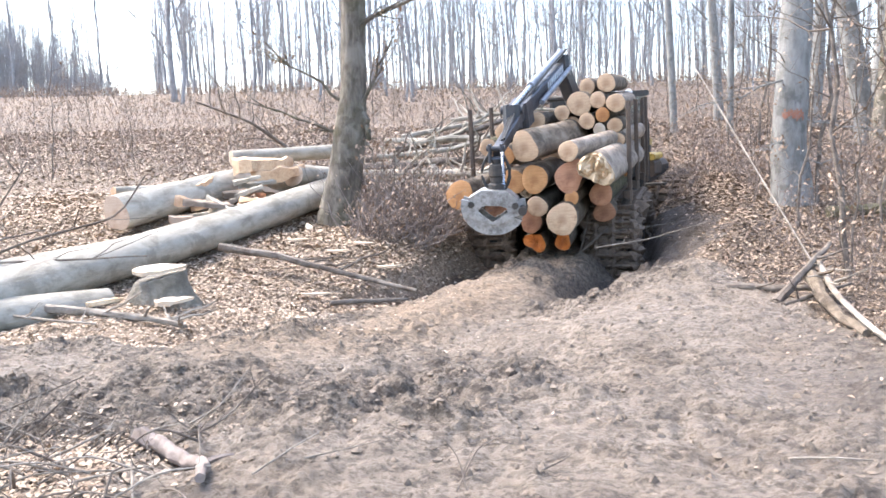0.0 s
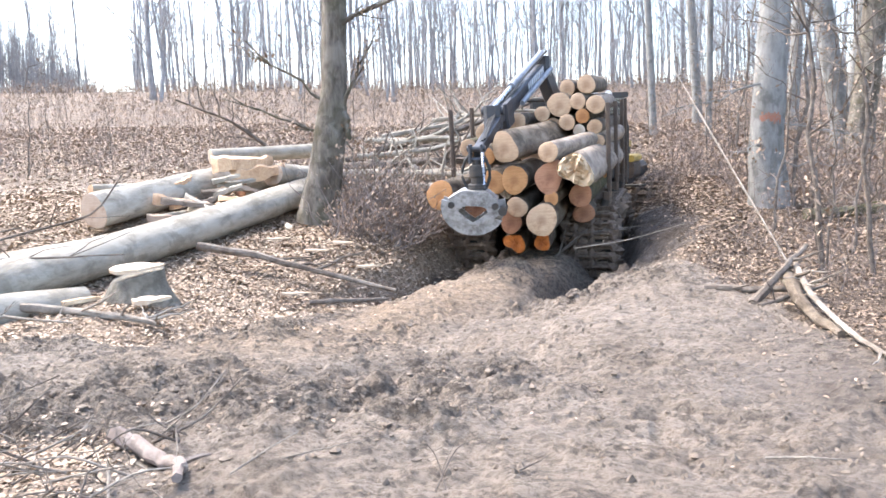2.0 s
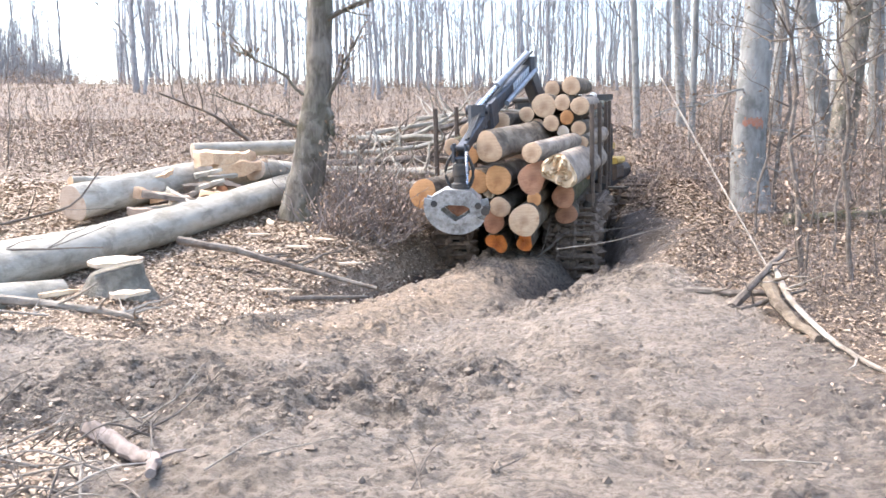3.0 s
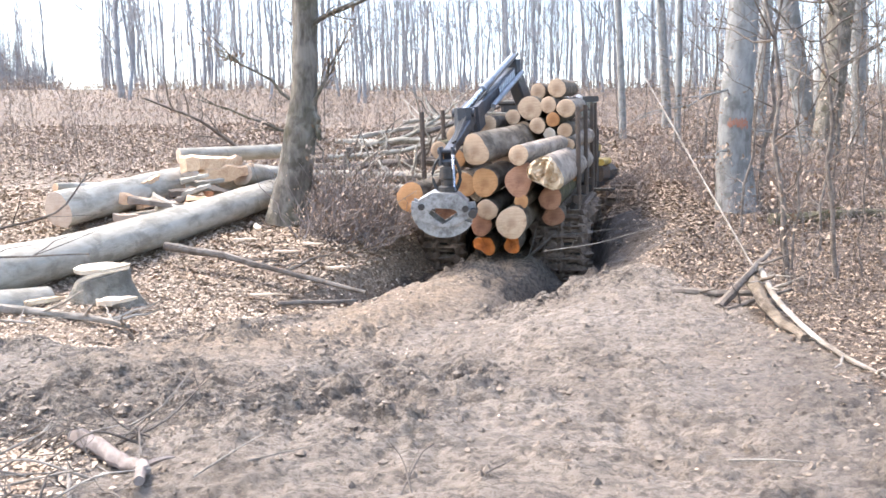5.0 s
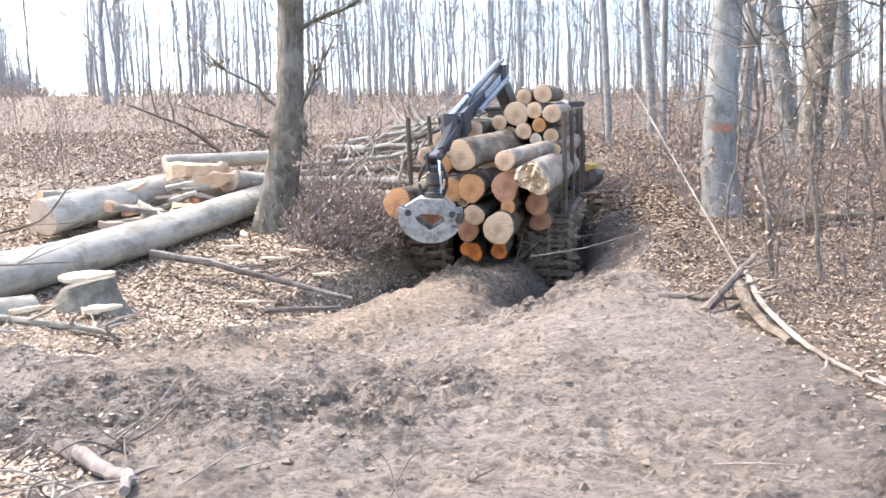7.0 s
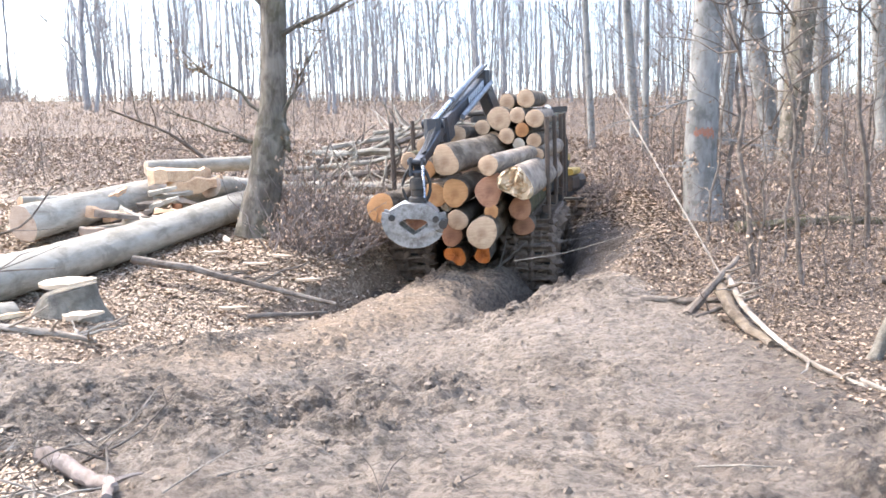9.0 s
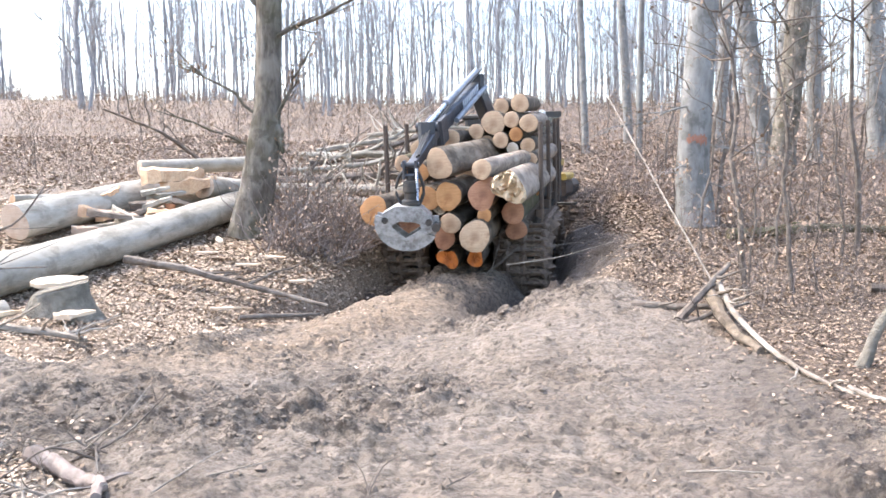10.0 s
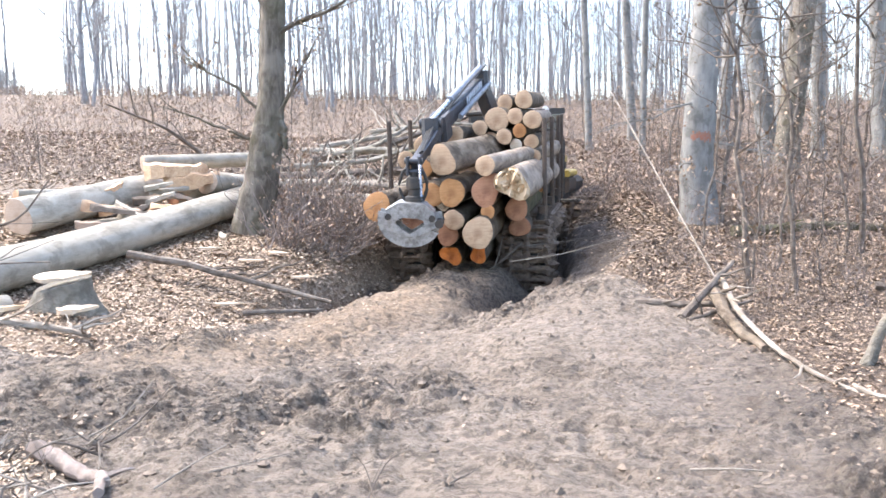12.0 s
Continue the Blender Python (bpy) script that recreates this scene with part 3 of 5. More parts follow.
def near_tree(name, points, radii, material, label, seed, limb_rows, leafy=0):
    """A standing tree close by: a shaped trunk with knots, limbs, and a few withered leaves."""
    rng = np.random.default_rng(seed)
    root = thing(name, Matrix.Translation(points[0]), label, "tree")
    local = np.asarray(points, float) - np.asarray(points[0])
    k = np.linspace(0, len(local) - 1, (len(local) - 1) * 5 + 1)
    fine = np.stack([np.interp(k, np.arange(len(local)), local[:, a]) for a in range(3)], 1)
    fine[1:-1] = (fine[:-2] + 2 * fine[1:-1] + fine[2:]) / 4
    r = np.interp(k, np.arange(len(local)), radii)
    s = Soup()
    s.tube(fine, r, 18, wobble=0.07, rng=rng)
    part("trunk", s, material, root)
    tips = []
    for p, q, rr in limb_rows:
        s = Soup()
        a = bend(np.asarray(p) - points[0], np.asarray(q) - points[0], 7, 0.05, rng)
        s.tube(a, np.linspace(rr, rr * 0.25, 7), 6, caps=False)
        length = np.linalg.norm(a[-1] - a[0])
        for _ in range(9):
            j = 1 + int(rng.random() * 5)
            e = a[j] + (a[-1] - a[0]) * 0.25 + (rng.random(3) - 0.45) * length * 0.35
            b = bend(a[j], e, 4, 0.03, rng)
            s.tube(b, np.array([rr * 0.35, rr * 0.25, rr * 0.18, rr * 0.1]), 4, caps=False)
            tips.extend(b[1:])
        part("limb", s, material, root)
    if leafy:
        c = np.array([tips[int(rng.random() * len(tips))] for _ in range(leafy)]) + (rng.random((leafy, 3)) - 0.5) * 0.22
        s = Soup()
        v, f = leaves(leafy, c, 0.027, rng, 1.4)
        s.add(v, f)
        part("withered_leaves", s, HANGING, root, "pale brown withered leaves")
    return root


left_tree = near_tree("beech_tree", [(-1.66, 14.0, 0.8), (-1.60, 13.95, 1.2), (-1.48, 13.9, 1.76), (-1.38, 13.9, 2.38), (-1.31, 13.95, 2.99), (-1.26, 14.0, 4.57), (-1.15, 14.0, 9.0), (-1.1, 14.1, 15.0)],
          [0.40, 0.31, 0.265, 0.255, 0.20, 0.195, 0.15, 0.06], ROUGH_TREE, "dark-barked tree with a mossy foot and a burl on its trunk", 21,
          [((-1.22, 13.85, 2.62), (-0.75, 13.6, 3.6), 0.04), ((-1.45, 13.9, 2.75), (-2.6, 13.6, 3.7), 0.03), ((-1.25, 13.9, 3.9), (0.4, 13.6, 4.7), 0.045),
           ((-1.5, 13.9, 2.3), (-2.9, 13.6, 2.8), 0.03), ((-1.25, 14, 4.2), (-2.3, 13.8, 5.6), 0.04), ((-1.22, 13.85, 2.45), (-1.0, 13.5, 1.75), 0.025)], 420)
right_tree = near_tree("beech_tree", [(5.68, 14.1, 0.6), (5.68, 14.1, 1.05), (5.62, 14.1, 1.86), (5.67, 14.1, 2.6), (5.71, 14.1, 3.26), (5.8, 14.1, 4.64), (5.95, 14.2, 9.5), (6.0, 14.2, 17)],
          [0.40, 0.325, 0.275, 0.26, 0.25, 0.235, 0.18, 0.06], BEECH_TREE, "smooth grey beech with an orange forestry mark", 22,
          [((5.9, 14.0, 4.3), (7.6, 13.4, 5.6), 0.04), ((5.6, 14.0, 2.9), (3.9, 13.6, 2.4), 0.022), ((5.7, 14.0, 2.3), (7.0, 13.5, 2.0), 0.02), ((5.5, 14, 5.2), (4.3, 13.8, 6.4), 0.04),
           ((5.5, 13.95, 1.9), (4.9, 13.4, 1.75), 0.016), ((5.75, 13.9, 1.6), (6.5, 13.4, 1.55), 0.016)], 300)
s = Soup()
rng = np.random.default_rng(2)
s.tube([(0.44, -0.16, 1.50), (0.45, -0.17, 1.58), (0.46, -0.17, 1.68), (0.45, -0.16, 1.77), (0.43, -0.14, 1.84)], [0.04, 0.11, 0.13, 0.10, 0.03], 12, wobble=0.3, rng=rng)
s.tube([(0.50, -0.2, 1.62), (0.56, -0.24, 1.52), (0.57, -0.25, 1.36)], [0.05, 0.045, 0.03], 8, wobble=0.2, rng=rng)
part("burl", s, ROUGH_TREE, left_tree, "knobbly burl with a broken stub")
s = Soup()
rng = np.random.default_rng(3)
for i in range(11):
    a = -math.pi / 2 - 0.28 + (i - 5) * 0.11
    hi, lo = 0.03 + 0.07 * rng.random(), 0.02 + 0.09 * rng.random()
    p = [(0.285 * math.cos(a + d), 0.285 * math.sin(a + d), z) for d, z in ((0, -lo), (0.115, -lo), (0.115, hi), (0, hi))]
    s.add(p, [(0, 1, 2, 3)])
paint = part("paint_mark", s, ORANGE_MARK, right_tree, "worn orange forestry paint mark")
paint.location = (-0.03, 0.0, 1.73)

for x, y, tx, r, lean in ((10.25, 21, 9.4, 0.23, 0), (10.2, 20, 10.75, 0.27, 0), (12.1, 22, 12.0, 0.17, 0), (8.0, 24, 8.1, 0.085, 0), (12.9, 19, 13.3, 0.20, 0), (14.5, 23, 14.2, 0.25, 0), (11.2, 26, 11.5, 0.16, 0), (7.0, 26, 6.8, 0.10, 0), (14.0, 28, 14.6, 0.22, 0), (9.3, 29, 9.0, 0.14, 0)):
    z = ground_z(x, y)
    near_tree("beech_tree", [(x, y, z - 0.3), (x, y, z + 0.5), (x + (tx - x) * 0.5, y, z + 3), (tx, y, z + 5.5), (tx + (tx - x) * 0.9, y + 0.3, z + 11), (tx + (tx - x), y + 0.3, z + 18)],
              [r * 1.5, r * 1.1, r, r * 0.92, r * 0.7, r * 0.3], BEECH_TREE if r < 0.26 else ROUGH_TREE, "grey beech trunk standing among the undergrowth", int(x * 100),
              [((tx, y, z + 5), (tx + 1.4, y - 0.5, z + 7), r * 0.2), ((x + (tx - x) * 0.5, y, z + 3), (tx - 1.3, y - 0.4, z + 4.6), r * 0.16), ((tx, y, z + 6), (tx - 1.6, y, z + 8), r * 0.22), ((x, y, z + 2), (x + 1.2, y - 0.6, z + 2.8), r * 0.12)], 60)


def sapling(seed, height, radius, leafy):
    """A young tree: crooked stem, thin boughs, withered leaves."""
    rng = np.random.default_rng(seed)
    root = thing("sapling", Matrix(), "thin bare sapling with a few withered brown leaves", "sapling", "saplings of the undergrowth")
    pts = bend((0, 0, -0.15), ((rng.random() - 0.5) * height * 0.25, (rng.random() - 0.5) * height * 0.2, height), 9, height * 0.018, rng)
    s = Soup()
    s.tube(pts, np.linspace(radius, radius * 0.3, 9), 7, wobble=0.15, rng=rng)
    part("stem", s, TWIG, root)
    tips = []
    for _ in range(11):
        s = Soup()
        i = 2 + int(rng.random() * 6)
        a, reach = rng.random() * 6.28, height * (0.14 + 0.22 * rng.random())
        tip = pts[i] + np.array([math.cos(a) * reach, math.sin(a) * reach, reach * (rng.random() * 0.9)])
        b = bend(pts[i], tip, 5, reach * 0.07, rng)
        s.tube(b, np.linspace(radius * 0.35, radius * 0.08, 5), 4, caps=False)
        tips.extend(b[2:])
        for _ in range(4):
            j = 1 + int(rng.random() * 3)
            e = b[j] + (rng.random(3) - 0.4) * reach * 0.5
            s.tube(bend(b[j], e, 3, 0.02, rng), np.array([radius * 0.16, radius * 0.1, radius * 0.05]), 3, caps=False)
            tips.append(e)
        part("bough", s, TWIG, root)
    if leafy:
        c = np.array([tips[int(rng.random() * len(tips))] for _ in range(leafy)]) + (rng.random((leafy, 3)) - 0.5) * 0.18
        s = Soup()
        v, f = leaves(leafy, c, 0.023, rng, 1.3)
        s.add(v, f)
        part("withered_leaves", s, HANGING, root, "pale brown withered leaves")
    return root


def build_saplings():
    rng = np.random.default_rng(17)
    kinds = [sapling(60 + k, h, r, n) for k, (h, r, n) in enumerate(((3.6, 0.026, 80), (2.4, 0.016, 60), (1.6, 0.010, 50), (4.6, 0.04, 60), (1.1, 0.008, 60)))]
    spots = [(4.45, 9.5, 3, 0.95), (5.06, 9.6, 3, 0.8), (4.35, 9.3, 1, 1.0), (5.3, 10.6, 0, 0.8), (6.3, 9.4, 0, 1.0)]
    while len(spots) < 70:
        x, y = 3.9 + 12 * rng.random(), 7.0 + 20 * rng.random()
        if x / y < 0.22 or abs(road_side(x, y)) < 3 or x > y * 0.75:
            continue
        spots.append((x, y, int(rng.random() * 5), 0.7 + 0.6 * rng.random()))
    while len(spots) < 125:
        x, y = -14 + 24 * rng.random(), 16 + 22 * rng.random()
        if abs(x) > y * 0.62 or abs(road_side(x, y)) < 3.2 and y < 21:
            continue
        spots.append((x, y, (1, 2, 4)[int(rng.random() * 3)], 0.7 + 0.5 * rng.random()))
    for x, y, k, size in ((-0.75, 13.5, 4, 1.2), (-0.45, 13.2, 4, 1.0), (-0.95, 13.0, 2, 0.8), (-0.2, 13.8, 2, 0.9), (-1.0, 13.9, 4, 1.3), (-0.1, 13.2, 4, 0.9), (-0.55, 14.2, 2, 1.0)):
        spots.append((x, y, k, size))
    used = set()
    for x, y, k, size in spots:
        m = Matrix.Translation((x, y, ground_z(x, y))) @ pose(0, 0, 0, 0, 0, 360 * rng.random()) @ Matrix.Scale(size, 4)
        if k in used:
            copy_thing(kinds[k], m).scale = m.to_scale()
        else:
            used.add(k)
            kinds[k].matrix_world = m


build_saplings()


def build_brush():
    """Thin stems and withered leaves over the cleared slope."""
    rng = np.random.default_rng(23)
    s, c = Soup(), []
    made = 0
    while made < 15000:
        if made < 2600:
            x, y = 4.0 + 13 * rng.random(), 8.5 + 11 * rng.random()
        else:
            y = 14.5 + 62 * rng.random() ** 1.5
            x = y * math.tan(radians(-34 + 72 * rng.random()))
        if abs(road_side(x, y)) < (3.0 if y < 16 else 1.75) and y < 20:
            continue
        if x < -2.0 and y < 17.5:
            continue
        z = float(ground_height(x, y))
        h = 0.22 + (0.55 + 0.004 * y) * rng.random() ** 2
        base = np.array([x, y, z])
        tip = base + np.array([(rng.random() - 0.5) * h * 1.1, (rng.random() - 0.5) * h, h])
        r = 0.003 + y * 0.00009
        s.tube(bend(base, tip, 4, h * 0.06, rng), np.array([r, r, r * 0.8, r * 0.5]), 3, caps=False)
        for _ in range(2):
            k = 0.4 + 0.5 * rng.random()
            p = base + (tip - base) * k
            e = p + np.array([(rng.random() - 0.5) * h, (rng.random() - 0.5) * h, h * 0.4 * rng.random()])
            s.tube(np.array([p, e]), np.array([r * 0.7, r * 0.4]), 3, caps=False)
            if rng.random() < 0.5:
                c.append(e), c.append((p + e) / 2 + 0.03)
        c.append(tip), c.append(base + (tip - base) * 0.55)
        made += 1
    tagged(part("brush_stems", s, BRUSH), "thin bare stems of brush over the cleared slope", "brush", kind="stuff")
    c = np.array(c)
    t = Soup()
    v, f = leaves(len(c), c, 0.011 + 0.0006 * c[:, 1], rng, 1.2)
    t.add(v, f)
    tagged(part("brush_leaves", t, HANGING), "withered brown leaves on the brush", "leaves", kind="stuff")


build_brush()


def build_thicket():
    """Tangled stems with leaves on the bank beside the track."""
    rng = np.random.default_rng(29)
    s, c = Soup(), []
    for _ in range(1100):
        x, y = -1.35 + 1.9 * rng.random(), 12.6 + 2.6 * rng.random()
        if road_side(x, y) > -1.55:
            continue
        base = np.array([x, y, ground_z(x, y) - 0.03])
        h = 0.3 + 1.0 * rng.random() ** 1.6
        tip = base + np.array([(rng.random() - 0.35) * h * 1.5, (rng.random() - 0.6) * h, h * (0.3 + 0.7 * rng.random())])
        s.tube(bend(base, tip, 5, h * 0.09, rng), np.linspace(0.011, 0.004, 5), 3, caps=False)
        for k in (0.35, 0.6, 0.8, 1.0):
            c.append(base + (tip - base) * k + (rng.random(3) - 0.5) * 0.12)
    tagged(part("thicket_stems", s, BRUSH), "tangled dry stems on the bank", "brush", kind="stuff")
    t = Soup()
    v, f = leaves(len(c), np.array(c), 0.019, rng, 1.3)
    t.add(v, f)
    tagged(part("thicket_leaves", t, THICKET), "brown leaves caught in the tangled stems", "leaves", kind="stuff")


build_thicket()

# ---- logs ----


def log_piece(soup, r, length, rng, oval=0.1, taper=0.0, bow=0.0, sides=20):
    """A log along +y from its sawn end: knots, ovals, a slight bow. Returns the two end outlines."""
    n = max(5, int(length / 0.22))
    a = np.arange(sides) * 2 * math.pi / sides
    shape = 1 + oval * (0.6 * np.cos(2 * a + rng.random() * 6) + 0.4 * np.cos(3 * a + rng.random() * 6)) + 0.03 * (rng.random(sides) - 0.5)
    k = np.linspace(0, 1, n)
    rad = r * (1 - taper * k)[:, None] * shape[None] * (1 + 0.05 * (rng.random((n, sides)) - 0.5))
    off = bow * np.sin(k * math.pi)
    v = np.stack([rad * np.cos(a), np.broadcast_to((k * length)[:, None], rad.shape), rad * np.sin(a) + off[:, None]], -1)
    faces = [(i * sides + j, (i + 1) * sides + j, (i + 1) * sides + (j + 1) % sides, i * sides + (j + 1) % sides) for i in range(n - 1) for j in range(sides)]
    soup.add(v.reshape(-1, 3), faces)
    return v[0], v[-1]


def sawn_face(outline, out, rng, jag=0.0, depth=0.006):
    """The end of a log: a slightly dished or splintered disc inside the bark's rim, facing along out (+1 or -1)."""
    s = Soup()
    n = len(outline)
    mid = outline.mean(0)
    steps = (1.0, 0.93, 0.6, 0.3) if jag < 0.05 else (1.0, 0.95, 0.85, 0.74, 0.62, 0.48, 0.34, 0.18)
    tears = rng.random(3) * 6.28
    v = []
    for q, k in enumerate(steps):
        w = mid + (outline - mid) * k
        if q:
            x, z = w[:, 0] / 0.2, w[:, 2] / 0.2
            torn = 0.5 * np.sin(5 * x + tears[0]) * np.cos(2.3 * z + tears[1]) + 0.4 * np.sin(11 * x - 3 * z + tears[2]) + 0.9 * (rng.random(n) - 0.5)
            w[:, 1] += out * (depth + jag * torn)
        v.append(w)
    v.append(np.array([[mid[0], mid[1] + out * (depth + jag * 0.2), mid[2]]]))
    faces, last = [], len(steps) - 1
    for q in range(last):
        for j in range(n):
            f = (q * n + j, q * n + (j + 1) % n, (q + 1) * n + (j + 1) % n, (q + 1) * n + j)
            faces.append(f if out < 0 else f[::-1])
    for j in range(n):
        f = (last * n + j, last * n + (j + 1) % n, (last + 1) * n)
        faces.append(f if out < 0 else f[::-1])
    s.add(np.concatenate(v), faces)
    return s


def make_log(m, r, length, bark, cut, seed, label, group, oval=0.1, taper=0.08, bow=0.0, jag=0.0, sides=20, name="log"):
    """One log: bark, and a sawn face at either end."""
    rng = np.random.default_rng(seed)
    s = Soup()
    a, b = log_piece(s, r, length, rng, oval, taper, bow, sides)
    ob = part(name, s, bark)
    ob.matrix_world = m
    tagged(ob, label, "log", group)
    part("sawn_end", sawn_face(a, -1, rng, jag), cut, ob, "")
    part("sawn_end", sawn_face(b, 1, rng, 0), cut, ob, "")
    return ob


def between(p, q, roll=0.0):
    """A pose at p whose y axis points to q, and the distance."""
    p, q = Vector(p), Vector(q)
    return Matrix.Translation(p) @ (q - p).to_track_quat("Y", "Z").to_matrix().to_4x4() @ pose(0, 0, 0, 0, roll, 0), (q - p).length


felled = "long smooth grey beech log lying on the leaf litter"
for k, (p, q, r, cut, label, more) in enumerate((
        ((-1.90, 15.2, 1.38), (-4.80, 8.1, 0.50), 0.225, CUT_BEIGE, "long smooth grey beech log lying on the leaf litter", dict(taper=-0.08, bow=-0.07)),
        ((-3.62, 9.35, 0.36), (-5.6, 7.2, 0.36), 0.15, WHITE_SPLIT, "forked grey beech log beside the stump", dict(taper=-0.75)),
        ((-3.64, 11.5, 0.80), (-5.7, 8.0, 0.55), 0.20, CUT_BEIGE, "grey beech log lying behind a longer one", dict(taper=0.05)),
        ((-4.69, 12.6, 1.20), (-3.4, 15.2, 1.60), 0.25, CUT_BEIGE, "thick grey beech log with a pale sawn end", dict(taper=0.1)),
        ((-5.08, 13.6, 1.50), (-4.35, 14.4, 1.50), 0.085, CUT_PALE, "short thin log resting against a thicker log", dict()),
        ((-3.67, 15.5, 2.0), (-1.75, 16.7, 2.1), 0.13, CUT_BEIGE, "grey log lying on top of the felled logs", dict()),
        ((-2.47, 14.75, 1.66), (-1.5, 16.3, 1.56), 0.20, CUT_BEIGE, "short grey log with a reddish sawn end", dict()),
        ((-3.05, 14.9, 1.46), (-1.2, 16.4, 1.40), 0.22, CUT_RED, "grey log low in the heap of felled timber", dict()),
        ((-3.9, 13.2, 1.05), (-2.3, 14.3, 1.25), 0.07, CUT_PALE, "thin pale branch log between the felled logs", dict()),
        ((-3.95, 12.9, 0.92), (-2.55, 14.6, 1.2), 0.09, CUT_PALE, "thin grey branch log beside the felled logs", dict()))):
    m, length = between(p, q)
    make_log(m, r, length, BEECH, cut, 100 + k, label, "felled beech logs", sides=24, **more)


def splinter(name, m, length, width, thick, material, label, seed):
    """A torn slab of wood: a ragged, tapering plank."""
    rng = np.random.default_rng(seed)
    s, n = Soup(), 11
    k = np.linspace(0, 1, n)
    w = width * (0.06 + 0.94 * np.sin(math.pi * k ** 0.7) ** 0.8) * (0.88 + 0.24 * rng.random(n))
    t = thick * (0.7 + 0.4 * rng.random(n)) * (1 - 0.5 * k)
    rows = [np.stack([sx * w * (0.8 + 0.2 * rng.random(n)) / 2, k * length, sz * t / 2 + 0.12 * thick * rng.random(n)], 1) for sx, sz in ((-1, -1), (1, -1), (1, 1), (0.1, 1.5), (-1, 1))]
    v = np.stack(rows, 1).reshape(-1, 3)
    faces = [(i * 5 + j, i * 5 + (j + 1) % 5, (i + 1) * 5 + (j + 1) % 5, (i + 1) * 5 + j) for i in range(n - 1) for j in range(5)]
    s.add(v, faces + [(4, 3, 2, 1, 0), tuple(range((n - 1) * 5, n * 5))])
    ob = part(name, s, material)
    ob.matrix_world = m
    return tagged(ob, label, "wood splinter")


splinter("wood_slab", between((-3.42, 14.5, 1.80), (-2.5, 14.75, 1.86))[0], 1.0, 0.42, 0.26, CUT_PALE, "pale torn slab of split beech wood on the logs", 1)
splinter("wood_slab", between((-3.1, 14.5, 1.58), (-2.35, 14.75, 1.72))[0], 0.9, 0.34, 0.28, CUT_PALE, "brownish torn slab of split wood among the logs", 2)
splinter("wood_slab", between((-4.05, 13.9, 1.45), (-3.75, 14.3, 1.62))[0], 0.6, 0.34, 0.14, CUT_PALE, "white torn piece of wood on a felled log", 3)
splinter("wood_slab", between((-3.9, 13.6, 1.2), (-3.5, 13.8, 1.28))[0], 0.45, 0.24, 0.13, CUT_PALE, "torn brownish piece of wood beside a felled log", 4)


rng = np.random.default_rng(55)
for k in range(20):
    y = 12.9 + 1.5 * rng.random()
    x = -4.2 + 0.48 * (y - 13) + (0.75 - 0.1 * (y - 13)) * rng.random()
    m = Matrix.Translation((x, y, ground_z(x, y) + 0.08 + 0.3 * rng.random())) @ pose(0, 0, 0, 40 * (rng.random() - 0.5), 60 * (rng.random() - 0.5), -90 + 90 * (rng.random() - 0.5))
    splinter("wood_piece", m, 0.3 + 0.5 * rng.random(), 0.08 + 0.14 * rng.random(), 0.06 + 0.08 * rng.random(), (CUT_BEIGE, BEECH, CUT_PALE, TWIG, BEECH)[k % 5],
             ("broken brownish piece of wood", "broken grey piece of bark", "pale torn piece of wood", "dark broken stick", "grey broken piece of wood")[k % 5] + " among the felled logs", 400 + k)


def stump(x, y):
    rng = np.random.default_rng(8)
    z = ground_z(x, y)
    root = thing("tree_stump", Matrix.Translation((x, y, z)), "freshly cut beech stump with a white splintered hinge", "stump")
    s = Soup()
    a = np.arange(22) * 2 * math.pi / 22
    flare = 1 + 0.14 * np.cos(3 * a + 1) * np.array([1, 0.6, 0.25, 0.1])[:, None]
    rad = np.array([0.44, 0.34, 0.29, 0.27])[:, None] * flare
    zz = np.array([-0.1, 0.07, 0.18, 0.27])[:, None] + np.array([0, 0, 0, 1])[:, None] * 0.06 * np.cos(a - 0.5)[None]
    v = np.stack([rad * np.cos(a), rad * np.sin(a), zz + 0 * rad], -1)
    s.add(v.reshape(-1, 3), [(i * 22 + j, i * 22 + (j + 1) % 22, (i + 1) * 22 + (j + 1) % 22, (i + 1) * 22 + j) for i in range(3) for j in range(22)] + [tuple(range(66, 88))])
    part("stump_bark", s, STUMP_BARK, root)
    slab = splinter("hinge_wood", pose(0, 0, 0), 0.56, 0.25, 0.05, WHITE_SPLIT, "", 5)
    slab.parent = root
    slab.matrix_local = pose(-0.24, -0.20, 0.33, 4, 16, -72)
    slab.pop("category", None), slab.pop("label", None)
    tagged(slab, "white splintered hinge wood")
    return root


stump(-3.08, 9.45)
splinter("wood_chip_slab", Matrix.Translation((-3.02, 9.0, ground_z(-3.02, 9.0) + 0.06)) @ pose(0, 0, 0, 5, 8, -80), 0.40, 0.18, 0.06, WHITE_SPLIT, "white wedge of beech wood lying by the stump", 6)
splinter("wood_chip_slab", Matrix.Translation((-3.75, 9.0, ground_z(-3.75, 9.0) + 0.04)) @ pose(0, 0, 0, 5, -8, -60), 0.4, 0.2, 0.06, SPLIT, "pale wedge of wood lying in the litter", 7)
splinter("wood_chip_slab", Matrix.Translation((-1.95, 12.9, ground_z(-1.95, 12.9) + 0.08)) @ pose(0, 0, 0, 40, 0, 30), 0.16, 0.11, 0.04, WHITE_SPLIT, "white chip of wood standing in the leaves", 9)


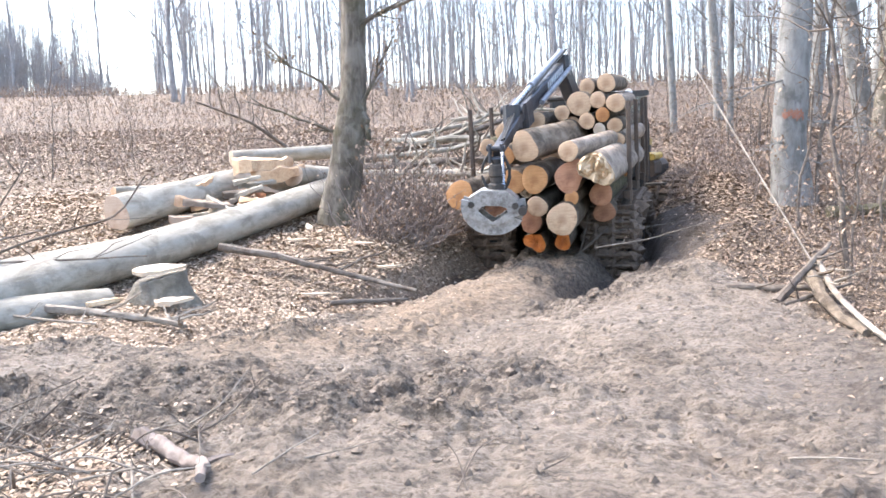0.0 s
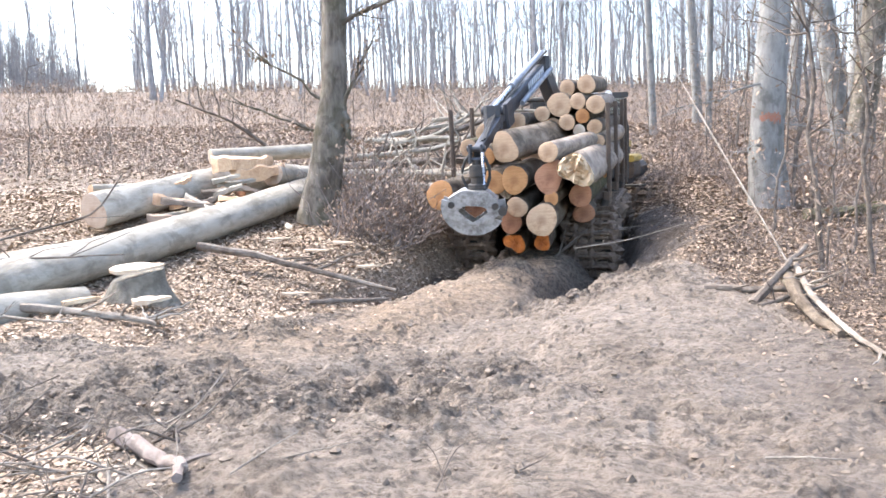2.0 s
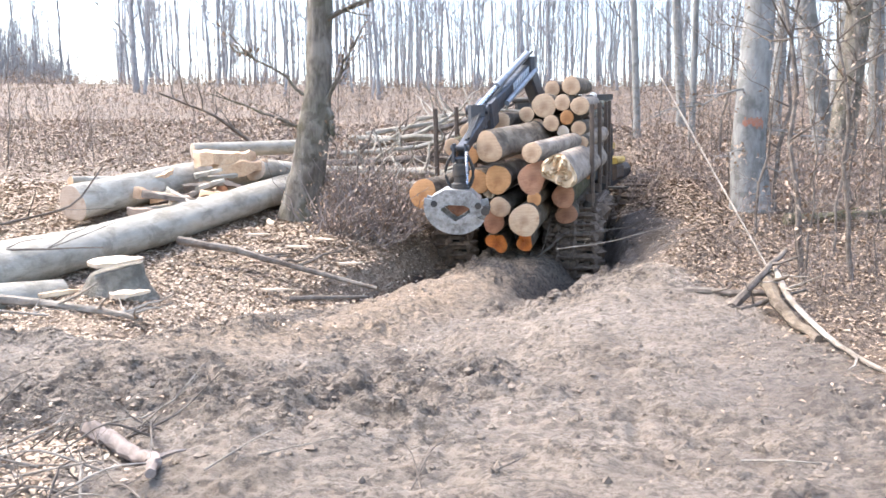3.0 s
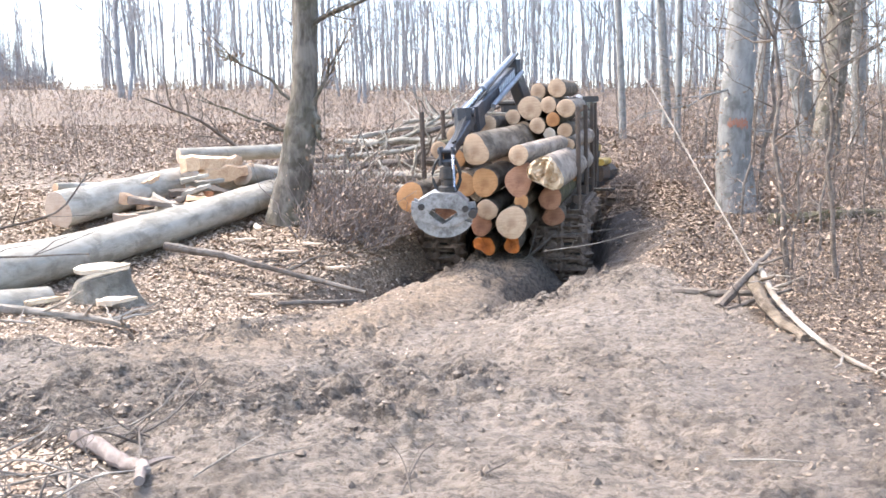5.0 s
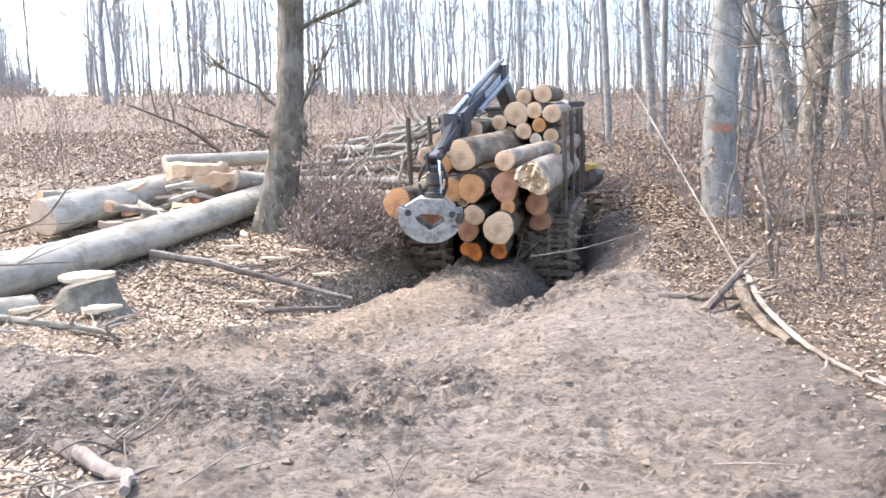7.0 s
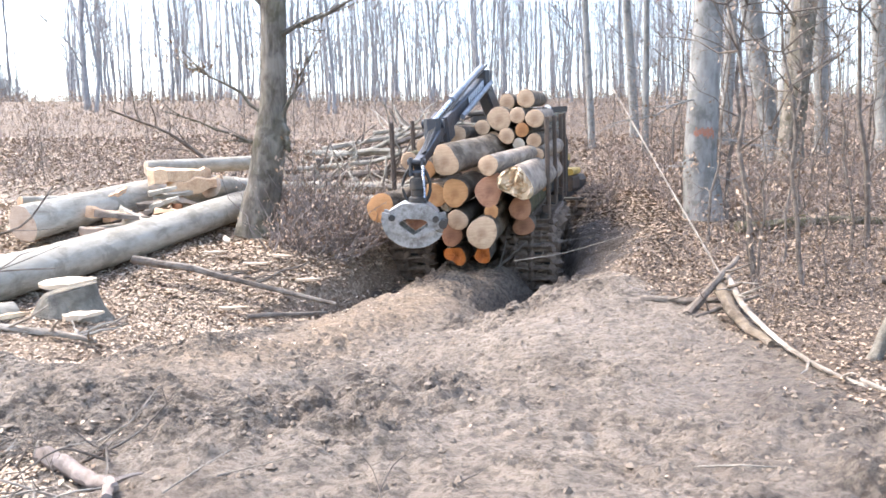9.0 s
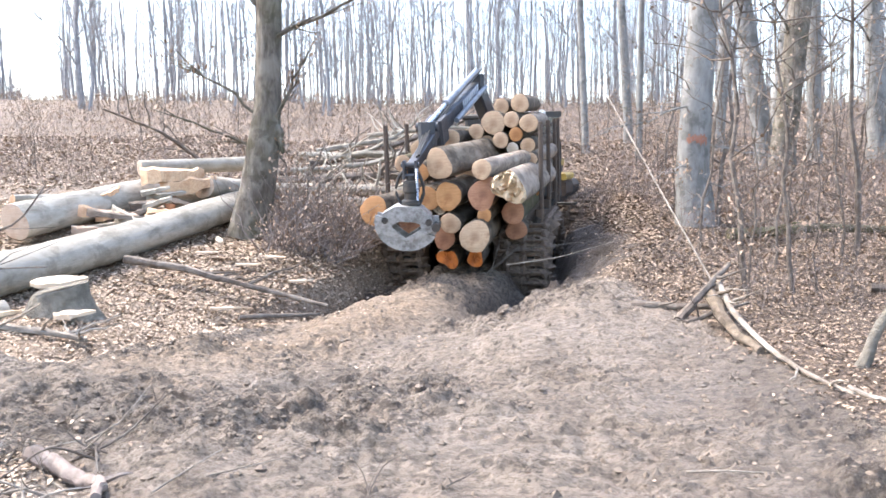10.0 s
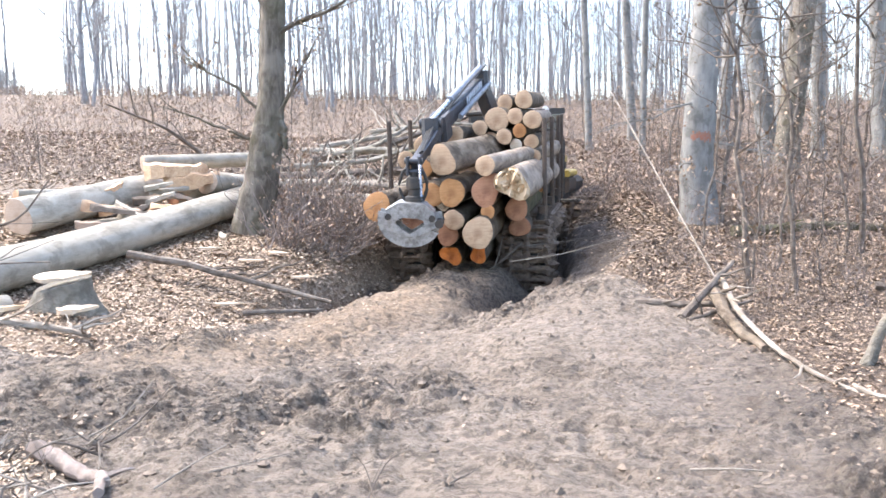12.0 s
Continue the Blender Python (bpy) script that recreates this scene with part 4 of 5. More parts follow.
def branch(points, r, label, seed, material=TWIG, twigs=0, name="branch", reach=0.4, up=0.3):
    """A fallen branch along rough points, with side twigs."""
    rng = np.random.default_rng(seed)
    base = np.asarray(points, float)
    k = np.linspace(0, len(base) - 1, (len(base) - 1) * 4 + 1)
    pts = np.stack([np.interp(k, np.arange(len(base)), base[:, a]) for a in range(3)], 1)
    pts[1:-1] = (pts[:-2] + 2 * pts[1:-1] + pts[2:]) / 4 + (rng.random((len(pts) - 2, 3)) - 0.5) * r * 0.35
    s = Soup()
    s.tube(pts - base[0], np.linspace(r, r * 0.45, len(pts)), 9, wobble=0.18, rng=rng)
    ob = part(name, s, material)
    ob.location = base[0]
    tagged(ob, label, "branch")
    if twigs:
        for _ in range(twigs):
            t = Soup()
            i = 1 + int(rng.random() * (len(pts) - 2))
            way = (rng.random(3) - 0.5) * 2 * reach + (pts[-1] - pts[0]) * 0.12
            way[2] = abs(way[2]) * up * 2
            t.tube(bend(pts[i] - base[0], pts[i] - base[0] + way, 5, reach * 0.06, rng), np.linspace(r * 0.4, r * 0.1, 5), 5, caps=False)
            part("side_twig", t, material, ob)
    return ob


def on_ground(rows, lift=0.03):
    return [(x, y, ground_z(x, y) + lift) for x, y in rows]


branch([(-2.87, 11.2, 0.77), (-2.08, 11.0, 0.64), (-1.37, 10.8, 0.45), (-0.34, 10.5, 0.20)], 0.055, "long grey fallen branch lying on the leaves", 31, TWIG, 4)
branch([(-1.35, 10.1, 0.15), (-0.9, 10.3, 0.13), (-0.45, 10.55, 0.1)], 0.035, "short fallen branch at the edge of the mud", 32)
branch([(-4.0, 8.7, 0.40), (-3.4, 8.6, 0.36), (-2.85, 8.45, 0.3), (-2.5, 8.3, 0.24)], 0.05, "pale fallen branch at the edge of the mud", 33, PALE_TWIG, 6)
branch([(-5.2, 8.9, 0.45), (-4.6, 8.6, 0.42), (-3.9, 8.3, 0.36), (-3.3, 8.15, 0.32)], 0.022, "thin pale fallen branch with twigs", 34, PALE_TWIG, 8)
branch(on_ground([(-1.83, 5.0), (-1.62, 4.82), (-1.42, 4.62), (-1.28, 4.42), (-1.22, 4.1)], 0.05), 0.055, "bare pale root arching out of the mud", 35, BRUSH, 2, "root", 0.14)
branch(on_ground([(-0.98, 4.15), (-0.82, 4.42), (-0.72, 4.62)], 0.05), 0.006, "thin dry forked twig", 36, PALE_TWIG, 3, "twig", 0.16)
branch(on_ground([(-0.75, 4.30), (-0.62, 4.38), (-0.38, 4.52)], 0.04), 0.005, "thin dry twig lying on the mud", 37, PALE_TWIG, 2, "twig", 0.12)
branch([(0.06, 4.1, 0.08), (0.02, 4.3, 0.2), (-0.05, 4.4, 0.26)], 0.005, "dark forked twig sticking out of the mud", 38, TWIG, 2, "twig", 0.12, 0.8)
branch([(0.0, 4.1, 0.08), (0.12, 4.35, 0.22), (0.26, 4.5, 0.24)], 0.005, "dark thin twig sticking out of the mud", 39, TWIG, 2, "twig", 0.12, 0.5)
branch(on_ground([(0.42, 4.15), (0.55, 4.36), (0.62, 4.48)], 0.03), 0.005, "thin twig lying on the mud", 40, TWIG, 1, "twig", 0.15)
branch(on_ground([(1.75, 4.45), (1.95, 4.38), (2.22, 4.34)], 0.02), 0.007, "pale twig pressed into the mud", 41, PALE_TWIG, 1, "twig", 0.15)
branch([(3.62, 8.62, 0.5), (3.34, 7.6, 0.34), (3.28, 6.75, 0.24)], 0.075, "broken grey trunk lying at the edge of the mud", 42, LOAD_BARK, 3, "fallen_trunk", 0.3)
branch([(3.72, 8.6, 0.58), (3.45, 7.7, 0.44), (3.32, 6.7, 0.26), (3.34, 6.1, 0.19), (3.4, 5.6, 0.15)], 0.032, "pale splintered branch along the broken trunk", 43, PALE_TWIG, 8, "branch", 0.3)
branch([(3.12, 8.15, 0.28), (3.45, 8.4, 0.5), (3.85, 8.65, 0.78)], 0.05, "grey stick propped on the broken trunk", 44, TWIG, 2, "branch", 0.3)
branch([(2.85, 8.75, 0.36), (3.3, 8.5, 0.36), (3.7, 8.3, 0.38)], 0.05, "dark branch half sunk in the mud", 45, TWIG, 3)
branch([(3.12, 8.0, 0.28), (3.5, 8.2, 0.34), (3.9, 8.3, 0.42)], 0.03, "thin grey branch in the heap of deadwood", 46, TWIG, 4)
branch([(3.42, 5.7, 0.17), (3.5, 5.4, 0.15), (3.9, 5.15, 0.16)], 0.022, "pale broken branch at the edge of the mud", 47, PALE_TWIG, 4)
branch([(3.66, 8.6, 0.58), (3.58, 9.9, 1.5), (3.48, 11.5, 2.66), (3.45, 12.0, 3.0)], 0.011, "slender leaning pole with a bleached top", 48, PALE_TWIG, 1, "leaning_pole")
branch([(3.85, 6.3, 0.12), (3.97, 6.3, 0.38), (4.2, 6.3, 0.85), (4.6, 6.4, 1.8)], 0.055, "leaning mossy young trunk", 49, STUMP_BARK, 2, "young_tree")
branch([(1.9, 10.8, 0.62), (2.6, 11.0, 0.68), (3.4, 11.2, 0.86)], 0.007, "thin dry rod lying across the bank", 50, PALE_TWIG, 3, "branch", 0.3)
branch(on_ground([(5.6, 12.6), (7.2, 12.9), (9.0, 12.4)], 0.12), 0.09, "mossy fallen trunk on the leaf litter", 51, MOSSY_BARK, 3, "fallen_trunk")
branch(on_ground([(6.0, 9.6), (7.0, 9.2), (8.0, 9.3)], 0.06), 0.05, "fallen branch on the leaf litter", 52, TWIG, 4)
for k, (x, y, a) in enumerate(((-1.25, 12.2, -30), (-0.9, 11.6, 15), (-1.6, 11.8, -15), (-2.2, 12.3, 20), (-1.7, 10.3, 5))):
    splinter("wood_chip_slab", Matrix.Translation((x, y, ground_z(x, y) + 0.03)) @ pose(0, 0, 0, 0, 10, a - 90), 0.35, 0.05, 0.03, WHITE_SPLIT, "pale strip of bark and wood on the leaves", 60 + k)

# limbs and tops heaped behind the tree
rng = np.random.default_rng(77)
for k, (x0, y0, z0, x1, y1, z1, r) in enumerate(((-1.4, 16.5, 1.75, 2.0, 17.2, 1.75, 0.10), (-1.2, 17.0, 1.6, 1.6, 16.2, 1.45, 0.12), (-0.9, 17.5, 2.1, 1.9, 18.5, 2.5, 0.07), (-1.1, 18.0, 2.3, 2.2, 17.0, 2.1, 0.06),
                                                 (0.6, 17.8, 2.4, 2.8, 19.5, 3.2, 0.06), (-0.2, 17.2, 2.1, 1.2, 18.6, 2.9, 0.05), (-1.5, 17.6, 1.9, 1.2, 18.8, 2.2, 0.08), (-0.3, 16.2, 1.55, 1.5, 15.6, 1.55, 0.09),
                                                 (-3.0, 17.5, 2.2, -4.5, 16.5, 3.1, 0.04), (0.3, 18.6, 2.7, 3.0, 18.0, 2.8, 0.05), (-1.0, 16.0, 1.35, 1.0, 16.6, 1.4, 0.13), (-0.8, 19, 2.4, 2.6, 20, 2.9, 0.06))):
    mid = ((x0 + x1) / 2 + 0.2, (y0 + y1) / 2, (z0 + z1) / 2 + 0.12 * rng.random())
    branch([(x0, y0, z0), mid, (x1, y1, z1)], r, "grey beech limb in the heap of felled tops", 80 + k, BEECH if k % 2 else TWIG, 7, "felled_limb", 0.9, 0.45)

for k, row in enumerate((((-1.3, 15.6, 1.30), (0.2, 15.5, 1.36), (1.3, 15.3, 1.30)), ((-1.4, 16.0, 1.62), (0.0, 15.8, 1.60), (1.4, 15.9, 1.45)), ((-1.2, 17.0, 1.95), (0.3, 17.0, 2.05), (1.2, 17.2, 2.35), (2.0, 17.6, 2.6)), ((-0.6, 17.4, 2.2), (0.5, 17.2, 2.3), (1.5, 17.0, 2.1)))):
    branch(row, (0.11, 0.10, 0.06, 0.07)[k], "long grey beech limb lying across the heap of tops", 120 + k, BEECH, 5, "felled_limb", 0.7, 0.5)

# twigs sprawling over the lowest corner and the felled logs
for k in range(75):
    x, y = -3.1 + 1.75 * rng.random(), 3.9 + 1.35 * rng.random()
    a, length = rng.random() * 6.28, 0.25 + 0.5 * rng.random()
    z = ground_z(x, y)
    x1, y1 = x + math.cos(a) * length, y + math.sin(a) * length * 0.6
    branch([(x, y, z + 0.02), ((x + x1) / 2, (y + y1) / 2, z + 0.06 + 0.1 * rng.random()), (x1, y1, ground_z(x1, y1) + 0.03 + 0.2 * rng.random())], 0.004 + 0.006 * rng.random(),
           "dry twig in a tangle of brushwood", 200 + k, PALE_TWIG if rng.random() < 0.5 else TWIG, 3, "twig", 0.18, 0.5)
for k, row in enumerate((((-5.3, 9.6, 0.75), (-4.9, 9.6, 1.35), (-4.55, 9.7, 1.9)), ((-5.4, 9.5, 0.7), (-4.5, 9.5, 1.05), (-3.6, 9.7, 1.25), (-3.3, 9.8, 1.7)), ((-5.5, 9.3, 0.85), (-4.4, 9.4, 0.82), (-3.2, 9.4, 0.84)), ((-5.3, 9.4, 0.78), (-4.9, 9.5, 1.05), (-4.4, 9.7, 1.15)))):
    branch(row, 0.017, "dark bare branch over the felled logs", 260 + k, TWIG, 4, "branch", 0.5, 0.4)

# ---- the loaded forwarder ----
TAIL = Matrix.Translation((1.79, 14.0, -0.30)) @ pose(0, 0, 0, 5, 0, -17.5)
forwarder = thing("forwarder", TAIL, "loaded forwarder with a dark crane and mud-caked bogie tracks", "forwarder")


def frame_parts():
    s = Soup()
    s.beam((-0.22, -0.6, 0.98), (-0.22, 4.0, 0.98), 0.14, 0.24)
    s.beam((0.22, -0.6, 0.98), (0.22, 4.0, 0.98), 0.14, 0.24)
    for y in (-0.5, 0.8, 2.2, 3.6):
        s.beam((-0.3, y, 0.98), (0.3, y, 0.98), 0.12, 0.2)
    part("rear_frame", s, DARK, forwarder)
    for y in (-0.05, 1.35, 2.75, 3.6):
        s = Soup()
        s.tube([(-1.2, y, 1.42), (-1.12, y, 1.24), (-0.95, y, 1.13), (-0.5, y, 1.08), (0.5, y, 1.08), (0.95, y, 1.13), (1.12, y, 1.24), (1.2, y, 1.42)], 0.075, 8)
        bolster = part("bolster", s, DARK, forwarder)
        for side in (-1, 1):
            s = Soup()
            lean = 0.03 * side
            s.box((side * 1.21 + lean, y, 2.15), (0.068, 0.07, 1.52), None, 0.2)
            s.box((side * 1.20, y, 1.42), (0.12, 0.11, 0.26), None, 0.15)
            part("stake", s, STAKE, bolster, "rusty brown steel stake")
    s = Soup()
    for x in np.linspace(-1.15, 1.15, 9):
        s.tube([(x, 3.85, 1.1), (x, 3.85, 2.6)], 0.025, 6)
    for z in (1.12, 1.85, 2.6):
        s.tube([(-1.2, 3.85, z), (1.2, 3.85, z)], 0.035, 6)
    part("headboard", s, DARK, forwarder, "dark steel grid headboard")


frame_parts()


def oblong(count, y0, y1, z, r):
    """Points and tangents along a track that runs round two wheels."""
    straight, turn = y1 - y0, math.pi * r
    total = 2 * (straight + turn)
    rows = []
    for i in range(count):
        d = total * i / count
        if d < straight:
            rows.append((y0 + d, z + r, 0.0))
        elif d < straight + turn:
            a = (d - straight) / r
            rows.append((y1 + r * math.sin(a), z + r * math.cos(a), -math.degrees(a)))
        elif d < 2 * straight + turn:
            rows.append((y1 - (d - straight - turn), z - r, 180.0))
        else:
            a = (d - 2 * straight - turn) / r
            rows.append((y0 - r * math.sin(a), z - r * math.cos(a), 180.0 - math.degrees(a)))
    return rows


def plate_mesh():
    """A cross plate of a bogie track: a bar with a raised grouser and bent ends, clotted with mud."""
    rng = np.random.default_rng(4)
    s = Soup()
    s.box((0, 0, 0), (0.78, 0.115, 0.05), None, 0.2)
    s.box((0, 0.01, 0.055), (0.76, 0.035, 0.075), None, 0.25)
    s.box((0.36, 0, -0.05), (0.05, 0.10, 0.12), None, 0.2)
    s.box((-0.36, 0, -0.05), (0.05, 0.10, 0.12), None, 0.2)
    for _ in range(5):
        lump(s, ((rng.random() - 0.5) * 0.74, (rng.random() - 0.5) * 0.08, 0.03), 0.05 + 0.04 * rng.random(), rng)
    return s.mesh("track_plate", TRACK_MUD)


def lump(soup, centre, r, rng):
    """An uneven clod of eighteen faces."""
    base = np.array([(0, 0, 1), (0.9, 0, 0.3), (0.28, 0.85, 0.3), (-0.72, 0.53, 0.3), (-0.72, -0.53, 0.3), (0.28, -0.85, 0.3), (0.5, 0.5, -0.6), (-0.6, 0.2, -0.6), (0, -0.7, -0.6)])
    v = base * (0.65 + 0.7 * rng.random((9, 1))) * r * (0.8 + 0.4 * rng.random(3)) + np.asarray(centre)
    soup.add(v, [(0, 1, 2), (0, 2, 3), (0, 3, 4), (0, 4, 5), (0, 5, 1), (1, 6, 2), (2, 6, 7), (2, 7, 3), (3, 7, 4), (4, 7, 8), (4, 8, 5), (5, 8, 1), (1, 8, 6), (6, 8, 7)])


def wheel_mesh(r, width):
    s, n = Soup(), 28
    a = np.arange(n) * 2 * math.pi / n
    prof = [(-0.5, 0.55), (-0.5, 0.86), (-0.42, 0.97), (0.42, 0.97), (0.5, 0.86), (0.5, 0.55)]
    v = np.array([(w * width, q * r * math.cos(t), q * r * math.sin(t)) for w, q in prof for t in a])
    s.add(v, [(i * n + j, i * n + (j + 1) % n, (i + 1) * n + (j + 1) % n, (i + 1) * n + j) for i in range(5) for j in range(n)])
    return s


def bogie(x, y0, y1, turn, plate):
    """Two wheels inside a steel track, with mud hanging from it."""
    rng = np.random.default_rng(int(abs(x) * 100 + y0 * 10 + 50))
    z, r = 0.66, 0.60
    track = new("track")
    track.parent = forwarder
    track.matrix_local = turn
    tagged(track, "bogie track caked with dark mud")
    for y, h, pitch in oblong(46, y0, y1, z, r + 0.06):
        p = new("track_plate", plate)
        p.parent = track
        p.matrix_local = Matrix.Translation((x, y, h)) @ pose(0, 0, 0, pitch, 0, 0) @ pose(0, 0, 0.0, 0, (rng.random() - 0.5) * 3, 0)
    for y in (y0, y1):
        w = part("wheel", wheel_mesh(r, 0.6), RUBBER, forwarder)
        w.matrix_local = turn @ Matrix.Translation((x, y, z))
        s, n = Soup(), 20
        a = np.arange(n) * 2 * math.pi / n
        for side in (-1, 1):
            v = [(side * q[0], q[1] * math.cos(t), q[1] * math.sin(t)) for q in ((0.26, 0.34), (0.16, 0.26), (0.18, 0.10)) for t in a]
            f = [(i * n + j, i * n + (j + 1) % n, (i + 1) * n + (j + 1) % n, (i + 1) * n + j) for i in range(2) for j in range(n)] + [tuple(range(2 * n, 3 * n))]
            s.add(v, f if side > 0 else [q[::-1] for q in f])
        part("rim", s, DARK, w)
    s = Soup()
    for y, h, pitch in oblong(120, y0, y1, z, r + 0.02):
        for side in (-1, 1):
            for _ in range(2):
                inward = rng.random() * 0.22
                lump(s, (x + side * (0.33 + 0.09 * rng.random()), y + (y0 + y1 - 2 * y) * 0.0 + (rng.random() - 0.5) * 0.1, h + (z - h) * inward + (rng.random() - 0.5) * 0.06), 0.05 + 0.06 * rng.random(), rng)
        for _ in range(3):
            lump(s, (x + (rng.random() - 0.5) * 0.72, y, h + (rng.random() - 0.5) * 0.05), 0.055 + 0.06 * rng.random(), rng)
    mud = part("caked_mud", s, TRACK_MUD, track)
    tagged(mud, "dark wet mud clotted on the track", kind="stuff")


PLATE = plate_mesh()
bogie(-0.98, 0.15, 1.6, Matrix(), PLATE)
bogie(0.98, 0.15, 1.6, Matrix(), PLATE)
FRONT = Matrix.Translation((0.62, 4.1, -0.10)) @ pose(0, 0, 0, 0, 0, -16)
bogie(1.0, 0.7, 2.1, FRONT, PLATE)
bogie(-1.0, 0.7, 2.1, FRONT, PLATE)


def cab():
    body = new("cab")
    body.parent = forwarder
    body.matrix_local = FRONT @ Matrix.Translation((-1.15, 0.3, -0.05))
    s = Soup()
    s.box((0.28, 0.9, 1.75), (1.75, 1.5, 0.7), None, 0.12)
    s.box((0.28, 0.9, 3.12), (1.7, 1.55, 0.12), None, 0.3)
    for x in (-0.52, 1.08):
        for y in (0.2, 1.6):
            s.beam((x, y, 2.05), (x + (0.28 - x) * 0.1, y, 3.1), 0.09, 0.09)
    part("cab_shell", s, DARK, body)
    for x in (-0.56, 1.12):
        s = Soup()
        s.box((x, 0.9, 2.58), (0.02, 1.25, 0.95), None, 0.05)
        part("side_window", s, GLASS, body)
    s = Soup()
    s.box((0.28, 0.16, 2.58), (1.45, 0.02, 0.95), None, 0.05)
    part("rear_window", s, GLASS, body)
    s = Soup()
    s.box((0.28, 0.9, 2.06), (1.80, 1.55, 0.13), None, 0.2)
    part("yellow_band", s, YELLOW, body, "yellow painted band")
    for x, y in ((0.98, 0.1), (0.55, 0.1), (1.14, 0.5)):
        s = Soup()
        s.tube([(x, y + 0.06, 3.16), (x, y - 0.05, 3.16)], [0.05, 0.075], 12)
        part("work_lamp", s, LAMP, body)
    s = Soup()
    s.tube([(1.72, -0.1, 1.3), (1.74, -0.1, 2.5), (1.66, -0.1, 2.85), (1.42, -0.1, 3.05), (0.9, -0.05, 3.1)], 0.03, 8)
    part("guard_rail", s, DARK, body, "bent dark tubular guard rail")
    s = Soup()
    s.beam((1.5, -0.2, 1.33), (2.15, -0.3, 1.36), 0.12, 0.05)
    part("step", s, DARK, body)
    s = Soup()
    s.box((1.62, 0.35, 1.62), (0.30, 0.42, 0.34), None, 0.2)
    box = part("side_box", s, STAKE, body, "brown dusty box beside the cab")
    s = Soup()
    s.box((1.62, 0.35, 1.85), (0.34, 0.46, 0.13), None, 0.25)
    part("lid", s, YELLOW, box, "yellow painted lid")
    s = Soup()
    s.box((0.35, 2.7, 1.25), (1.2, 1.5, 0.6), None, 0.2)
    part("engine_hood", s, DARK, body)
    s = Soup()
    s.box((0.0, 1.2, 0.95), (0.9, 3.0, 0.35), None, 0.2)
    part("front_frame", s, DARK, body)


cab()


def crane():
    arm = new("crane")
    arm.parent = forwarder
    knuckle, knee, tip = Vector((-0.16, 2.50, 3.58)), Vector((-0.46, -0.45, 2.70)), Vector((-0.38, -1.90, 2.35))
    tagged(arm, "dark blue loading crane folded over the load")
    s = Soup()
    s.tube([(0.1, 3.55, 0.95), (0.1, 3.55, 2.2)], [0.2, 0.17], 14)
    s.box((0.1, 3.55, 2.25), (0.36, 0.36, 0.4), None, 0.15)
    part("pillar", s, CRANE, arm)
    s = Soup()
    s.beam((0.1, 3.55, 2.3), knuckle + Vector((0, 0.05, -0.1)), 0.24, 0.30)
    part("main_boom", s, CRANE, arm)
    s = Soup()
    s.beam(knuckle + Vector((0.02, 0.18, 0.0)), knee + (knuckle - knee) * 0.12, 0.17, 0.26)
    s.box(knuckle, (0.30, 0.34, 0.36), None, 0.2)
    part("outer_boom", s, CRANE, arm)
    s = Soup()
    s.beam(knee + (knuckle - knee) * 0.2, tip, 0.13, 0.16)
    part("extension", s, CRANE, arm)
    s = Soup()
    s.beam(knee + (knuckle - knee) * 0.10 + Vector((0, 0, -0.02)), knee + (knuckle - knee) * 0.22 + Vector((0, 0, -0.02)), 0.28, 0.40)
    part("boom_collar", s, CRANE, arm)
    up = Vector((0.0, -0.02, 0.23))
    s = Soup()
    a, b = knuckle + up, knee + (knuckle - knee) * 0.34 + up
    s.tube([a, b], 0.065, 12)
    part("cylinder", s, GREY_PAINT, arm)
    s = Soup()
    s.tube([b, knee + (knuckle - knee) * 0.02 + up * 0.9], 0.038, 10)
    part("piston_rod", s, CHROME, arm)
    s = Soup()
    side = Vector((0.16, 0, -0.05))
    s.tube([knuckle + side, knee + (knuckle - knee) * 0.35 + side], 0.045, 10)
    part("cylinder", s, GREY_PAINT, arm)
    s = Soup()
    s.tube([(0.32, 3.3, 1.9), (0.3, 2.75, 3.0)], 0.06, 10)
    part("lift_cylinder", s, CRANE, arm)
    s = Soup()
    s.tube([(0.3, 2.75, 3.0), (0.28, 2.6, 3.35)], 0.035, 10)
    part("piston_rod", s, CHROME, arm)
    # pale marking: plain bars along the boom's side
    d = (knee - knuckle).normalized()
    for k in range(9):
        p = knuckle + d * (0.35 + 0.12 * k) + Vector((0.108, 0, 0.03))
        s = Soup()
        s.beam(p, p + d * 0.075, 0.006, 0.13, 0.05)
        part("marking", s, LETTER, arm, "pale marking on the boom")
    for k in range(3):
        s = Soup()
        o = Vector((0.05 * (k - 1), 0, 0.10 + 0.03 * k))
        s.tube([knuckle + o + Vector((0.05, 0, 0.12)), knuckle + d * 1.0 + o + Vector((0.03, 0, 0.1)), knuckle + d * 2.0 + o + Vector((0.03, 0, 0.06)), knee + o, tip + o * 0.7 + Vector((0.03, 0.2, 0.05))], 0.018, 7)
        part("hose", s, RUBBER, arm)
    s = Soup()
    s.box(knee + Vector((0.0, 0, 0.08)), (0.26, 0.30, 0.36), None, 0.25)
    s.tube([knee + Vector((-0.17, 0, 0.18)), knee + Vector((0.17, 0, 0.18))], 0.07, 12)
    part("knee_bracket", s, CRANE, arm)
    # link, rotator and hoses
    hang = new("grapple")
    hang.parent = forwarder
    tagged(hang, "closed grapple of worn bare steel hanging from the crane")
    base = tip + Vector((0, -0.06, 0))
    s = Soup()
    for x in (-0.085, 0.085):
        s.box(base + Vector((x, 0, -0.02)), (0.035, 0.14, 0.26), None, 0.2)
    s.tube([base + Vector((-0.13, 0, 0.05)), base + Vector((0.13, 0, 0.05))], 0.04, 10)
